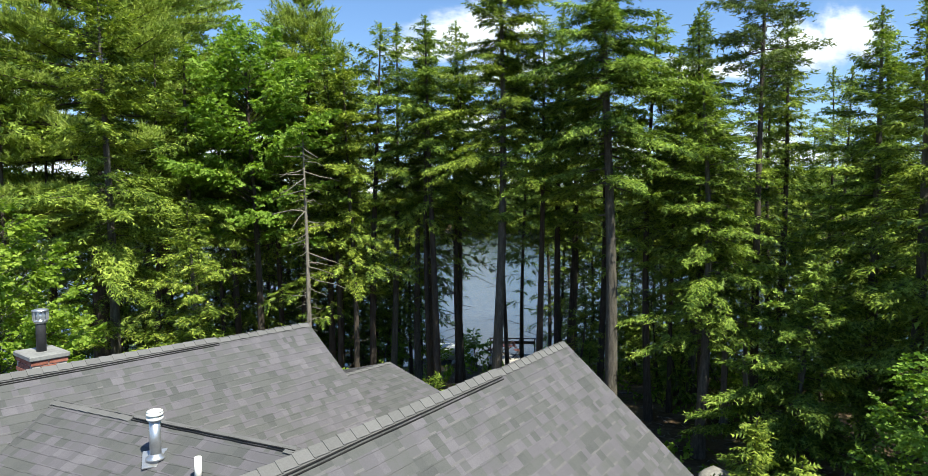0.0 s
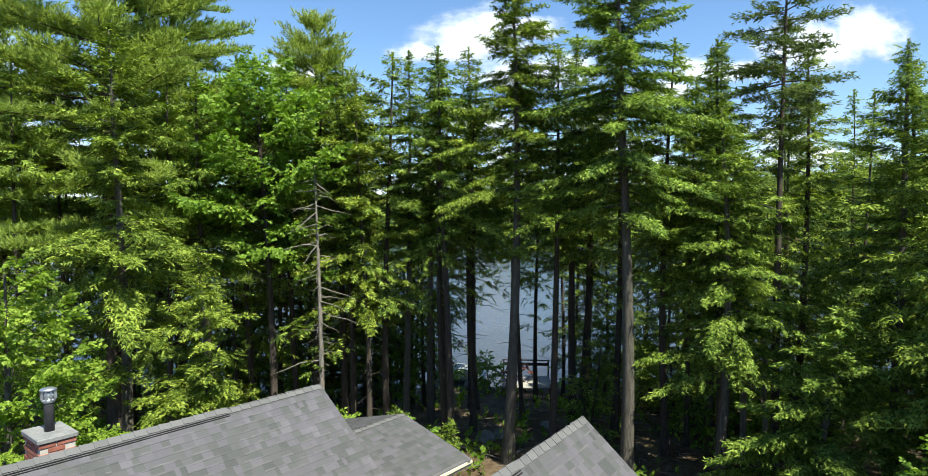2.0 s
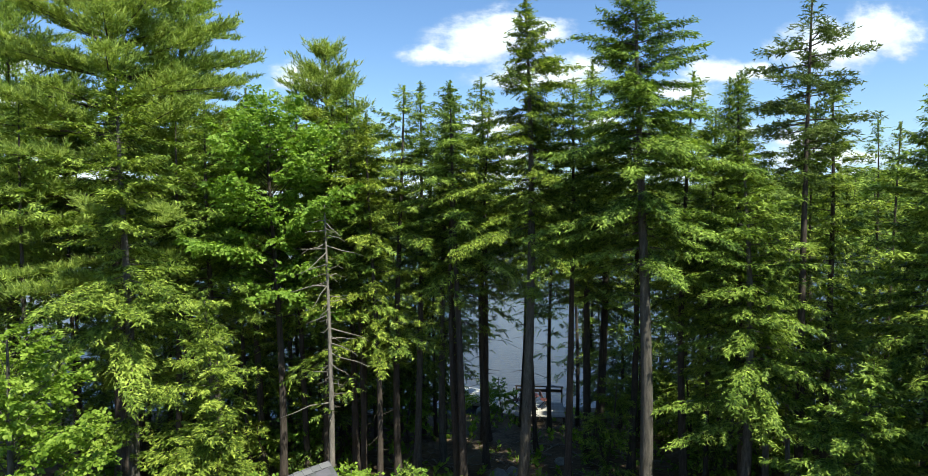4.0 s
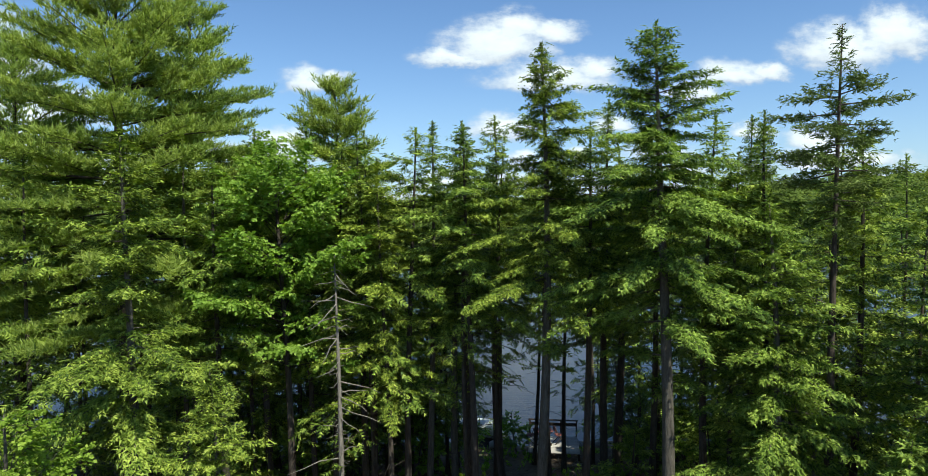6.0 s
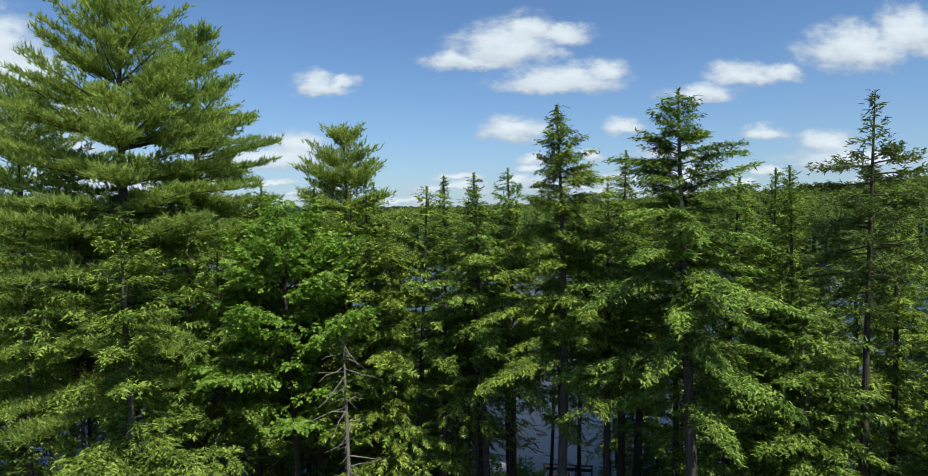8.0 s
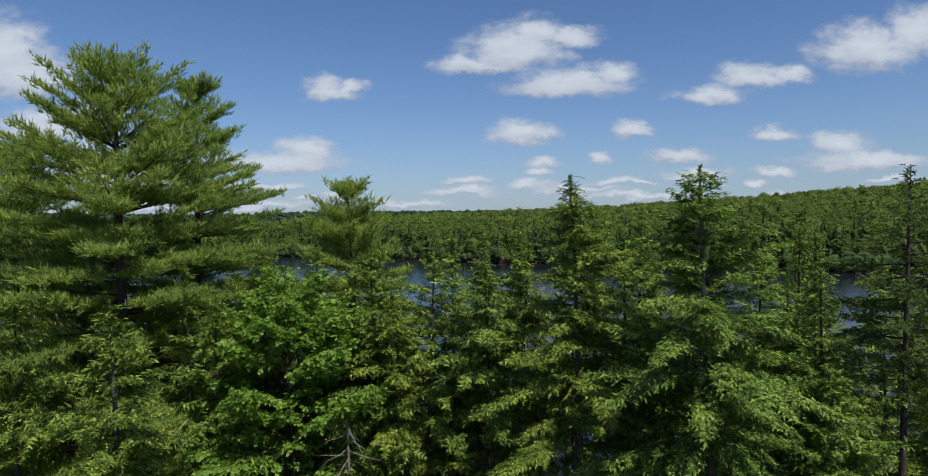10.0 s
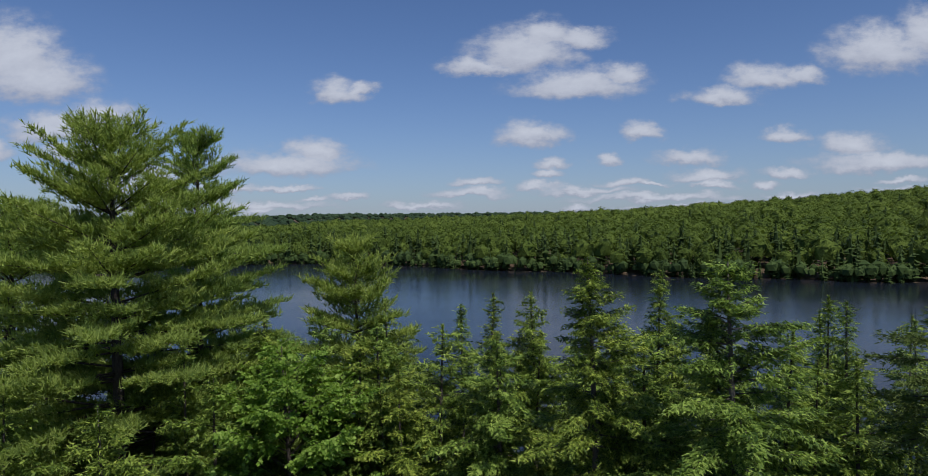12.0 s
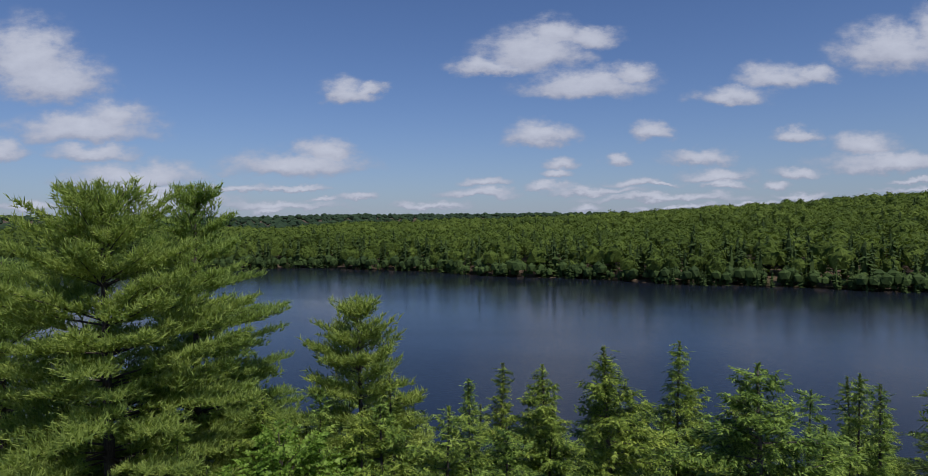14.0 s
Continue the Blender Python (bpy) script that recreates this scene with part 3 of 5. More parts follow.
def white_pine(name, x, y, top, base, reach, radius=0.26, seed=0, dense=1.0, label="", size=0.215, tier=1.02, peak=0.45):
    """Whorls of long limbs, each spreading into a flat plume of upturned needle tufts."""
    rng = np.random.default_rng(seed + 500)
    z0 = float(ground_z(x, y)) - 0.08
    trunk, at = make_trunk(rng, z0, top, radius, 0.15)
    lo, hi = base - z0, top - z0
    whorls = int((hi - lo) / tier)
    per = 15
    n = whorls * per
    rel = np.repeat((np.arange(whorls) + 0.5) / whorls, per) + rng.normal(size=n) * 0.012
    rel = np.clip(rel, 0, 0.985)
    az = np.arange(n) * 2.39996 + rng.normal(size=n) * 0.35
    length = reach * (0.10 + 0.93 * (1 - rel) ** peak) * (0.7 + 0.3 * smooth(0, 0.15, rel)) * np.where(rng.random(n) < 0.2, rng.uniform(0.35, 0.6, n), rng.uniform(0.72, 1.16, n))
    el = -0.05 + 0.85 * rel ** 2.2 + rng.normal(size=n) * 0.09
    h = np.minimum(lo + rel * (hi - 0.35 - lo) + rng.normal(size=n) * 0.07, hi - 0.25 - 0.92 * length * np.sin(np.maximum(el, 0)))
    b = (rel, az, length, el, rng.uniform(-0.10, 0.05, n), h)
    # side shoots in the plane of each limb
    count = np.maximum(6, (length / 0.085 * dense).astype(int))
    k = np.repeat(np.arange(n), count)
    first = np.repeat(np.cumsum(count) - count, count)
    bare = np.clip(0.34 - 0.25 * rel, 0.10, 0.5)
    u = bare[k] + (1.0 - bare[k]) * ((np.arange(len(k)) - first) + rng.random(len(k))) / count[k]
    side = np.where(np.arange(len(k)) % 2, 1.0, -1.0)
    turn = az[k] + side * rng.normal(0.75, 0.2, len(k)) * (0.3 + 0.7 * (1 - u) ** 0.4)
    l2 = np.minimum(0.34 * length[k] * (1 - u) ** 0.7 + 0.28, 1.25) * rng.uniform(0.6, 1.2, len(k))
    hd = np.stack([np.cos(turn), np.sin(turn), np.sin(el[k]) * 0.6 + rng.uniform(-0.05, 0.3, len(k))], -1)
    m = np.maximum(2, (l2 / 0.095).astype(int))
    j = np.repeat(np.arange(len(k)), m)
    f0 = np.repeat(np.cumsum(m) - m, m)
    w = ((np.arange(len(j)) - f0) + rng.random(len(j))) / m[j]
    p = along(b, u, k)[j] + unit(hd)[j] * (l2[j] * w)[:, None] + at(h[k[j]]) + rng.normal(size=(len(j), 3)) * np.array((0.05, 0.05, 0.03))
    d = unit(hd)[j] * 0.75 + np.array((0, 0, 0.75)) + rng.normal(size=(len(j), 3)) * 0.32
    crown = Soup()
    crown.add(*scatter(NEEDLES, p, d, rng.normal(size=(len(j), 3)), size * rng.uniform(0.75, 1.2, len(j))))
    # the leader
    tn = 90
    tz, ta = hi - rng.random(tn) * 1.1, rng.uniform(0, 6.283, tn)
    tp = np.stack([0.10 * np.cos(ta), 0.10 * np.sin(ta), tz], -1) + at(tz)
    crown.add(*scatter(NEEDLES, tp, np.stack([np.cos(ta), np.sin(ta), rng.uniform(0.4, 1.6, tn)], -1), rng.normal(size=(tn, 3)), np.full(tn, size)))
    return plant(name, x, y, label or "tall white pine with tiered plumes of long needles", "pine tree", "lakeside trees", trunk, limb_soup(b, radius * 0.24, at), (np.concatenate(crown.v), np.concatenate(crown.f)), DARK_BARK, PINE)


def broadleaf(name, x, y, top, base, reach, radius=0.12, seed=0, dense=1.0, size=0.34, label="", leaf=None, group="lakeside trees", bark=None):
    rng = np.random.default_rng(seed + 900)
    z0 = float(ground_z(x, y)) - 0.08
    trunk, at = make_trunk(rng, z0, top - 0.5, radius, 0.2)
    lo, hi = base - z0, top - z0
    n = int((hi - lo) * 9 * dense)
    b = branches(rng, n, lo, hi - 0.7, reach, lambda r: (0.55 + 0.55 * np.sin(np.pi * np.clip(r * 0.9 + 0.12, 0, 1))) * (1 - 0.55 * r ** 3), lambda r: 0.35 + 0.5 * r, 0.12, 0.6)
    crown = sprays(rng, b, at, 0.15 / dense, 0.3, 0.4, 0.9, 0.9, 0.8, size, 0.7, LEAVES, droop=0.3)
    return plant(name, x, y, label or "leafy green broadleaf tree", "broadleaf tree", group, trunk, limb_soup(b, radius * 0.25, at), crown, bark or BARK, leaf or BROAD)


def spruce(name, x, y, top, base, reach, radius=0.13, seed=0, label=""):
    rng = np.random.default_rng(seed + 1300)
    z0 = float(ground_z(x, y)) - 0.08
    trunk, at = make_trunk(rng, z0, top, radius, 0.1)
    lo, hi = base - z0, top - z0
    b = branches(rng, int((hi - lo) * 16), lo, hi - 0.1, reach, lambda r: (0.2 + 0.85 * np.sin(np.pi * np.clip(0.22 + 0.72 * r, 0, 1))) * (0.5 + 0.5 * smooth(0.0, 0.5, r)) * np.clip((1 - r) * 3, 0.15, 1), lambda r: -0.15 + 0.5 * r ** 2, -0.05, 0.5)
    crown = sprays(rng, b, at, 0.07, 0.30, 0.34, 0.7, 0.75, 0.4, 0.125, 0.8, TUFT, droop=0.05, loose=0.06, fan=0.4)
    return plant(name, x, y, label or "sparse tall red spruce with ragged short branches", "spruce tree", "lakeside trees", trunk, limb_soup(b, radius * 0.3, at), crown, DARK_BARK, SPRUCE)


def snag(name, x, y, top, radius=0.13, seed=0, first=3.0, n=34, reach=1.4, label="", group="dead trees", bark=None):
    """A dead standing tree with bare broken branches."""
    rng = np.random.default_rng(seed + 1700)
    z0 = float(ground_z(x, y)) - 0.08
    trunk, at = make_trunk(rng, z0, top, radius, 0.08)
    hi = top - z0
    b = branches(rng, n, first, hi - 0.3, reach, lambda r: rng.uniform(0.15, 1, n) ** 1.5, lambda r: -0.15 + 0 * r, 0.10, 0.9)
    ob = plant(name, x, y, label or "dead grey conifer with bare broken branches", "dead tree", group, trunk, None, None, bark or DEAD_BARK, None)
    for k in range(n):
        p = along(b, np.array((0.0, 0.35, 0.7, 0.97)), np.full(4, k)) + at(b[5][k])
        p[1:3] += rng.normal(size=(2, 3)) * 0.04
        part("branch", raw_mesh("branch", *tube(p, radius * 0.17 * (0.5 + b[2][k] / reach) * np.array((1, 0.7, 0.45, 0.2)), 4), bark or DEAD_BARK, True), ob)
    return ob


# trees that stand out one by one
hemlock("hemlock", 1.0, 20.4, 17.45, 9.6, 3.0, 0.18, 1, 1.15, 0.13, taper=0.60, lower=4, label="tall hemlock with a bare grey lower trunk")
hemlock("hemlock", 4.35, 18.3, 17.5, 9.3, 3.4, 0.20, 2, 1.15, 0.13, taper=0.48, lower=2, label="tall hemlock with a bare grey lower trunk and wide crown")
spruce("spruce", 9.0, 19.0, 17.5, 11.6, 1.55, 0.13, 3)
hemlock("hemlock", 8.5, 23.0, 15.9, 5.0, 2.2, 0.14, 4, 1.0, 0.14, taper=0.85)
hemlock("hemlock", 3.85, 25.0, 16.65, 7.4, 2.3, 0.16, 5, 1.0, 0.14, bark=DARK_BARK)
hemlock("hemlock", -2.75, 23.7, 15.7, 8.0, 2.1, 0.13, 6, 1.0, 0.14, taper=0.85)
hemlock("hemlock", -1.85, 25.0, 15.9, 8.2, 2.1, 0.14, 7, 1.0, 0.14, taper=0.85)
white_pine("white_pine", -6.85, 26.2, 17.9, 9.0, 3.3, 0.18, 8, 0.95, tier=0.85, peak=0.55)
white_pine("white_pine", -12.8, 21.8, 21.7, 8.0, 6.7, 0.30, 9, 0.9, peak=0.68)
white_pine("white_pine", -12.5, 26.2, 21.9, 9.0, 5.2, 0.26, 10, 0.95, peak=0.78)
white_pine("white_pine", -18.4, 24.0, 19.3, 8.0, 4.6, 0.26, 11, 0.6)
hemlock("hemlock", -9.0, 15.7, 14.6, 6.8, 2.8, 0.15, 12, 1.1, 0.13, lower=4, label="full bright green hemlock beside the house")
hemlock("hemlock", -6.6, 15.0, 9.0, 2.0, 2.0, 0.11, 13, 1.2, 0.12, label="young bushy hemlock with bright green sprays")
broadleaf("birch", -9.6, 12.4, 9.3, 2.2, 2.3, 0.10, 14, 1.7, 0.20, label="leafy young birch beside the house")
broadleaf("maple", -7.0, 21.2, 15.4, 7.4, 2.9, 0.13, 15, 1.6, 0.24, bark=DARK_BARK)
hemlock("hemlock", -3.7, 21.0, 14.2, 6.2, 2.3, 0.10, 16, dead=10, bark=DARK_BARK)
snag("dead_conifer", -5.0, 19.8, 11.2, 0.10, 17, n=96, reach=1.5)
# trees to the right of the house, out of view, that shade the ground beyond it
for k, (x, y, top) in enumerate([(13.5, 8.5, 16.5), (15.5, 12.0, 13.0), (12.0, 4.0, 16.0), (17.0, 6.0, 17.5), (12.7, 12.3, 12.0)]):
    hemlock("hemlock", x, y, top, 3.0, 3.7, 0.2, 400 + k, 0.7, 0.5, coarse=True, taper=0.4, label="tall green hemlock standing beside the house")
hemlock("hemlock", 10.4, 14.2, 13.7, 3.5, 2.6, 0.17, 24, 0.9)
hemlock("hemlock", 11.2, 17.0, 14.3, 3.0, 2.8, 0.17, 18, 0.95)
hemlock("hemlock", 6.9, 18.0, 12.8, 4.5, 3.0, 0.16, 19, 1.0)
broadleaf("maple", 8.2, 10.4, 6.9, 2.0, 1.5, 0.07, 20, 1.9, 0.16, label="young maple with fresh green leaves")
hemlock("hemlock", 8.4, 15.6, 7.6, 1.9, 2.5, 0.12, 21, 1.2, label="dark shaded young hemlock under taller trees")
hemlock("hemlock", 4.9, 11.2, 5.0, 1.9, 0.9, 0.05, 22, 1.6, 0.11, label="small young conifer beside the house")
hemlock("hemlock", 5.6, 10.4, 4.5, 1.9, 0.8, 0.05, 23, 1.6, 0.11, label="small yellow-green young conifer beside the house")
# leafy shrubs along the eaves
for k, (x, y, top) in enumerate([(-5.9, 14.3, 5.4), (-4.9, 14.6, 5.55), (-4.0, 15.2, 5.5), (-3.2, 15.4, 5.3), (-2.4, 16.4, 4.7)]):
    broadleaf("shrub", x, y, top, 2.0, 1.25, 0.04, 460 + k, 1.7, 0.2, label="bright green leafy shrub beside the roof", group="undergrowth")
hemlock("hemlock_sapling", -0.75, 15.0, 4.7, 1.6, 0.7, 0.04, 465, 1.6, 0.11, label="slim young conifer between the roofs", group="undergrowth", category="sapling")
# crowns that close the canopy between the tallest trees
for k, (x, y, top, base) in enumerate([(2.6, 21.6, 15.3, 9.2), (6.4, 21.2, 15.4, 6.5), (7.6, 19.6, 14.9, 5.0), (10.4, 20.6, 14.9, 5.0), (12.9, 19.4, 14.4, 4.5), (-0.9, 21.2, 15.2, 9.0), (-4.9, 23.0, 15.2, 7.6), (-8.6, 20.0, 14.2, 6.5), (5.2, 23.6, 15.2, 8.0), (-3.3, 22.6, 15.3, 8.8), (-5.9, 22.8, 15.0, 8.6), (-8.4, 23.2, 15.4, 8.0)]):
    hemlock("hemlock", x, y, top, base, 2.5, 0.13, 480 + k, 0.75, 0.16, taper=0.42, bark=DARK_BARK, fine_from=9.0, label="full green hemlock in the lakeside canopy")
# trunks and thin crowns in the opening towards the water
hemlock("hemlock", -0.15, 28.5, 14.6, 6.6, 2.6, 0.22, 30, 1.0, 0.17, bark=DARK_BARK, fine_from=11.5, dead=16, hollow=-2.2, label="dark-trunked hemlock framing the water")
hemlock("hemlock", 2.8, 29.5, 13.8, 6.0, 2.0, 0.10, 31, 1.0, 0.17, bark=DARK_BARK, fine_from=11.5, dead=16, hollow=-2.2, lower=5, label="thin dark hemlock with a few drooping boughs")
hemlock("hemlock", 4.3, 31.0, 13.0, 6.4, 1.6, 0.09, 32, 1.0, 0.17, bark=DARK_BARK, fine_from=11.5, dead=16, hollow=-2.2, label="thin dark hemlock near the water")
hemlock("hemlock", 4.85, 31.5, 12.5, 6.2, 1.6, 0.08, 33, 1.0, 0.17, bark=DARK_BARK, fine_from=11.5, dead=16, hollow=-2.2, label="thin dark hemlock near the water")
hemlock("hemlock", 4.6, 27.0, 14.8, 7.0, 1.8, 0.20, 34, 1.0, 0.17, bark=DARK_BARK, fine_from=11.5, dead=16, hollow=-2.2, label="stout dark-trunked hemlock near the shore")
# high crowns above the opening
for k, (x, y, top, base) in enumerate([(-0.1, 24.0, 14.8, 8.4), (1.9, 26.0, 15.2, 8.0), (1.5, 30.6, 12.0, 6.4), (-2.1, 30.0, 10.5, 3.4), (-0.2, 24.6, 16.0, 8.2), (9.2, 24.5, 15.9, 5.0)]):
    hemlock("hemlock", x, y, top, base, 2.6, 0.09, 350 + k, 0.8, 0.16, bark=DARK_BARK, fine_from=9.0, dead=14, hollow=-1.4, label="slim hemlock with a high crown")

# shaded low hemlocks that close the view beside the opening
for k in range(17):
    bearing = -0.275 + 0.019 * k if k < 11 else 0.175 + 0.03 * (k - 11)
    y = 29.0 + 3.2 * ((k * 0.618) % 1)
    hemlock("hemlock", bearing * y, y, 8.6 + 1.6 * ((k * 0.37) % 1), 1.2, 1.6, 0.09, 520 + k, 0.75, 0.38, bark=DARK_BARK, coarse=True, taper=0.5, label="shaded low hemlock by the shore")

for k, (x, y, top) in enumerate([(5.1, 32.3, 6.4), (5.7, 31.2, 7.4)]):
    hemlock("hemlock", x, y, top, 1.4, 1.5, 0.08, 560 + k, 0.8, 0.34, bark=DARK_BARK, coarse=True, taper=0.5, label="shaded low hemlock by the shore")

for k in range(10):
    y = 28.5 + 3.6 * ((k * 0.618) % 1)
    hemlock("hemlock", (-0.30 - 0.036 * k) * y, y, 8.2 + 1.8 * ((k * 0.37) % 1), 1.2, 1.9, 0.09, 570 + k, 0.75, 0.36, bark=DARK_BARK, coarse=True, taper=0.5, label="shaded low hemlock by the shore")

# forest that fills in behind and to both sides
rng = random.Random(7)
filler = []
for k in range(3000):
    x, y = rng.uniform(-32, 36), rng.uniform(16.5, 33.0)
    if x / y < -0.92 or x / y > 1.05 or -0.03 < x / y < 0.165 or (abs(x) < 12.5 and y < 21.5):
        continue
    if any(math.hypot(x - fx, y - fy) < 2.1 for fx, fy, *_ in filler):
        continue
    if -0.22 < x / y < 0 and len([1 for f in filler if -0.22 < f[0] / f[1] < 0]) > 13:
        continue
    # the clearing by the dock lies in the sun
    if any(math.hypot(x - dx - 0.63 * s, y - dy + 0.78 * s) < 1.9 for dx, dy in ((2.4, 32.0), (1.2, 28.0)) for s in (4, 6)):
        continue
    wall = -0.3 < x / y < 0.4
    top = rng.uniform(13.6, 15.6) - 0.28 * max(y - 27, 0) - 0.03 * max(x - 10, 0)
    filler.append((x, y, top, (rng.uniform(4.6, 6.4) if y < 26.5 else rng.uniform(2.2, 3.6)) if -0.22 < x / y < 0 else rng.uniform(3.8, 6.2) if wall else rng.uniform(2.5, 5.0)))
    if len(filler) > 60:
        break
# sunlight reaches the boat and the deck between the trees
filler = [f for f in filler if not any(math.hypot(f[0] - dx - 0.63 * s, f[1] - dy + 0.78 * s) < 2.2 for dx, dy in ((2.5, 32.4), (-1.25, 36.0)) for s in (3, 5, 7, 9))]
for k, (x, y, top, base) in enumerate(filler):
    hemlock("hemlock", x, y, top, base, rng.uniform(2.4, 3.3), rng.uniform(0.07, 0.12), 40 + k, 0.56, 0.36 if y > 28.5 or abs(x) > 20 else 0.17, bark=DARK_BARK, fine_from=11.5, coarse=y > 28.5 or abs(x) > 20, taper=rng.uniform(0.42, 0.65), dead=10 if -0.3 < x / y < 0.3 else 0, label="slim dark-trunked hemlock near the shore")

# low growth between the trunks
for k in range(90):
    x, y = rng.uniform(-20, 18), rng.uniform(22, 33.8)
    if -0.04 < x / y < 0.17 or (-0.22 < x / y < 0 and k % 4):
        continue
    if k % 3:
        hemlock("hemlock_sapling", x, y, rng.uniform(3.2, 5.5), 1.0, rng.uniform(1.1, 1.8), 0.05, 200 + k, 0.6, 0.36, bark=DARK_BARK, coarse=True, label="shaded hemlock sapling under taller trees", group="undergrowth", category="sapling")
    else:
        broadleaf("shrub", x, y, rng.uniform(2.6, 4.2), 0.9, rng.uniform(0.9, 1.5), 0.04, 200 + k, 0.9, 0.36, label="leafy green shrub under the trees", group="undergrowth")

# ---- far woods across the lake ----
def blob_template(seed, n=64):
    """A rounded leafy crown of unit height: leaf clumps over a lumpy core."""
    r = np.random.default_rng(seed)
    bm = bmesh.new()
    bmesh.ops.create_icosphere(bm, subdivisions=1, radius=1)
    ball = np.array([v.co[:] for v in bm.verts])
    faces = np.array([[v.index for v in f.verts] for f in bm.faces])
    bm.free()
    lump = np.array([0.98 + 0.34 * noise.noise(Vector(c) * 1.9 + Vector((seed * 2.7, seed, 0))) + 0.2 * noise.noise(Vector(c) * 4.1 + Vector((0, seed, 5))) for c in ball])
    size = np.array((0.36, 0.36, 0.40))
    cv = ball * (lump * 0.84)[:, None] * size + np.array((0, 0, 0.58))
    d = unit(r.normal(size=(n, 3)) + np.array((0, 0, 0.45)))
    near = np.argmax(d @ unit(ball).T, 1)
    c = d * (lump[near] * r.uniform(0.84, 1.03, n))[:, None] * size + np.array((0, 0, 0.58))
    nrm = unit(d + r.normal(size=(n, 3)) * 0.3)
    a = unit(np.cross(nrm, r.normal(size=(n, 3))))
    b = np.cross(nrm, a)
    s = r.uniform(0.035, 0.068, n)[:, None]
    v = np.stack([c + a * s, c + b * s * 0.9 - a * s * 0.4, c - b * s - a * s * 0.3], 1).reshape(-1, 3)
    top = faces[cv[faces].mean(1)[:, 2] > 0.42]
    return np.concatenate([cv, v]), np.concatenate([top, np.arange(3 * n).reshape(-1, 3) + len(cv)])


def cone_template(seed, n=44):
    """A ragged conifer of unit height."""
    r = np.random.default_rng(seed)
    h = 0.12 + 0.86 * r.random(n) ** 1.2
    az = r.uniform(0, 6.283, n)
    rad = 0.24 * (1 - h) ** 0.8 + 0.012
    inner = np.stack([0.25 * rad * np.cos(az), 0.25 * rad * np.sin(az), h + 0.03], -1)
    outer = np.stack([rad * np.cos(az), rad * np.sin(az), h - 0.05 * r.random(n)], -1) * np.array((1.15, 1.15, 1))
    side = np.stack([-np.sin(az), np.cos(az), 0 * az], -1) * (0.35 * rad + 0.02)[:, None]
    v = np.stack([inner, outer - side, outer + side], 1).reshape(-1, 3)
    f = np.arange(3 * n).reshape(-1, 3)
    cv, cf = tube(np.array([(0, 0, 0.0), (0, 0, 0.16), (0, 0, 0.98)]), np.array((0.012, 0.11, 0.008)), 4)
    return np.concatenate([v, cv]), np.concatenate([f, cf + len(v)])


def tiny_template(seed):
    """A small ragged crown of few faces for the distant ridge."""
    r = np.random.default_rng(seed)
    v, f = tube(np.array([(0, 0, 0.05), (0, 0, 0.35), (0, 0, 0.65), (0, 0, 0.92)]), np.array((0.10, 0.62, 0.60, 0.20)), 5)
    return v + r.normal(size=v.shape) * 0.05, f


def far_woods(name, label, pts, height, templates, mat, seed, soft=False):
    r = np.random.default_rng(seed)
    soup = Soup()
    pick = r.integers(0, len(templates), len(pts))
    for i, t in enumerate(templates):
        p = pts[pick == i]
        if not len(p):
            continue
        z = ground_z(p[:, 0], p[:, 1]) - 0.3
        a = r.uniform(0, 6.283, len(p))
        x = np.stack([np.cos(a), np.sin(a), 0 * a], -1)
        up = np.array((0, 0, 1.0)) + r.normal(size=(len(p), 3)) * 0.03
        soup.add(*scatter(t, np.column_stack([p, z]), x, up, height[pick == i] * r.uniform(0.85, 1.15, len(p))))
    return tagged(new(name, soup.mesh(name, mat, soft)), label, "forest", kind="stuff")


fr = np.random.default_rng(3)
CONES = [cone_template(s) for s in range(7)]
# candidates over the wedge beyond the far shore
far = np.stack([fr.uniform(-420, 480, 90000), fr.uniform(150, 700, 90000)], -1)
past = far[:, 1] - far_shore(far[:, 0])
away = np.hypot(far[:, 0], far[:, 1])
bear = far[:, 0] / far[:, 1]
keep = (past > 1.5) & (away < 640) & (bear > -1.15) & (bear < 0.92) & (fr.random(len(far)) < 0.42 + 0.4 * (past < 40))
far, past = far[keep], past[keep]
conifer = fr.random(len(far)) < 0.06 + 0.58 * (1 - smooth(8, 50, past))
taller = fr.uniform(8.5, 13.0, len(far))
def thin(points, gap):
    """Drops points that stand closer together than about gap metres."""
    cell = np.floor(points / gap).astype(int)
    _, first = np.unique(cell[:, 0] * 100003 + cell[:, 1], return_index=True)
    return first


sel = thin(far, 5.6)
far, past, conifer, taller = far[sel], past[sel], conifer[sel], taller[sel]
FINE = [blob_template(s + 60, 84) for s in range(8)]
ROUND = [blob_template(s + 40, 44) for s in range(8)]
front = np.hypot(far[:, 0], far[:, 1]) < 400
leafy = ~conifer
far_woods("shoreside_woods", "dense green broadleaf forest near the far shore", far[leafy & front], taller[leafy & front] * 0.95, FINE, FAR_WOOD, 5)
far_woods("hillside_woods", "dense green broadleaf forest on the far hillside", far[leafy & ~front], taller[leafy & ~front] * 1.0, ROUND, FAR_WOOD, 1)
far_woods("conifer_woods", "dark conifers along the far shore and hill", far[conifer], taller[conifer] * 1.05, CONES, FAR_CONIFER, 2)
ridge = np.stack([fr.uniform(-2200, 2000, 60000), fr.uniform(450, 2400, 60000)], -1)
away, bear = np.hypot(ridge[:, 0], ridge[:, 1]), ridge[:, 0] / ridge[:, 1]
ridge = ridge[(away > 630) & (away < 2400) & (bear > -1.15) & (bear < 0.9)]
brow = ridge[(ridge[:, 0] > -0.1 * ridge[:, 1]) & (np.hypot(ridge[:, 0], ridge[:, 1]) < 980)]
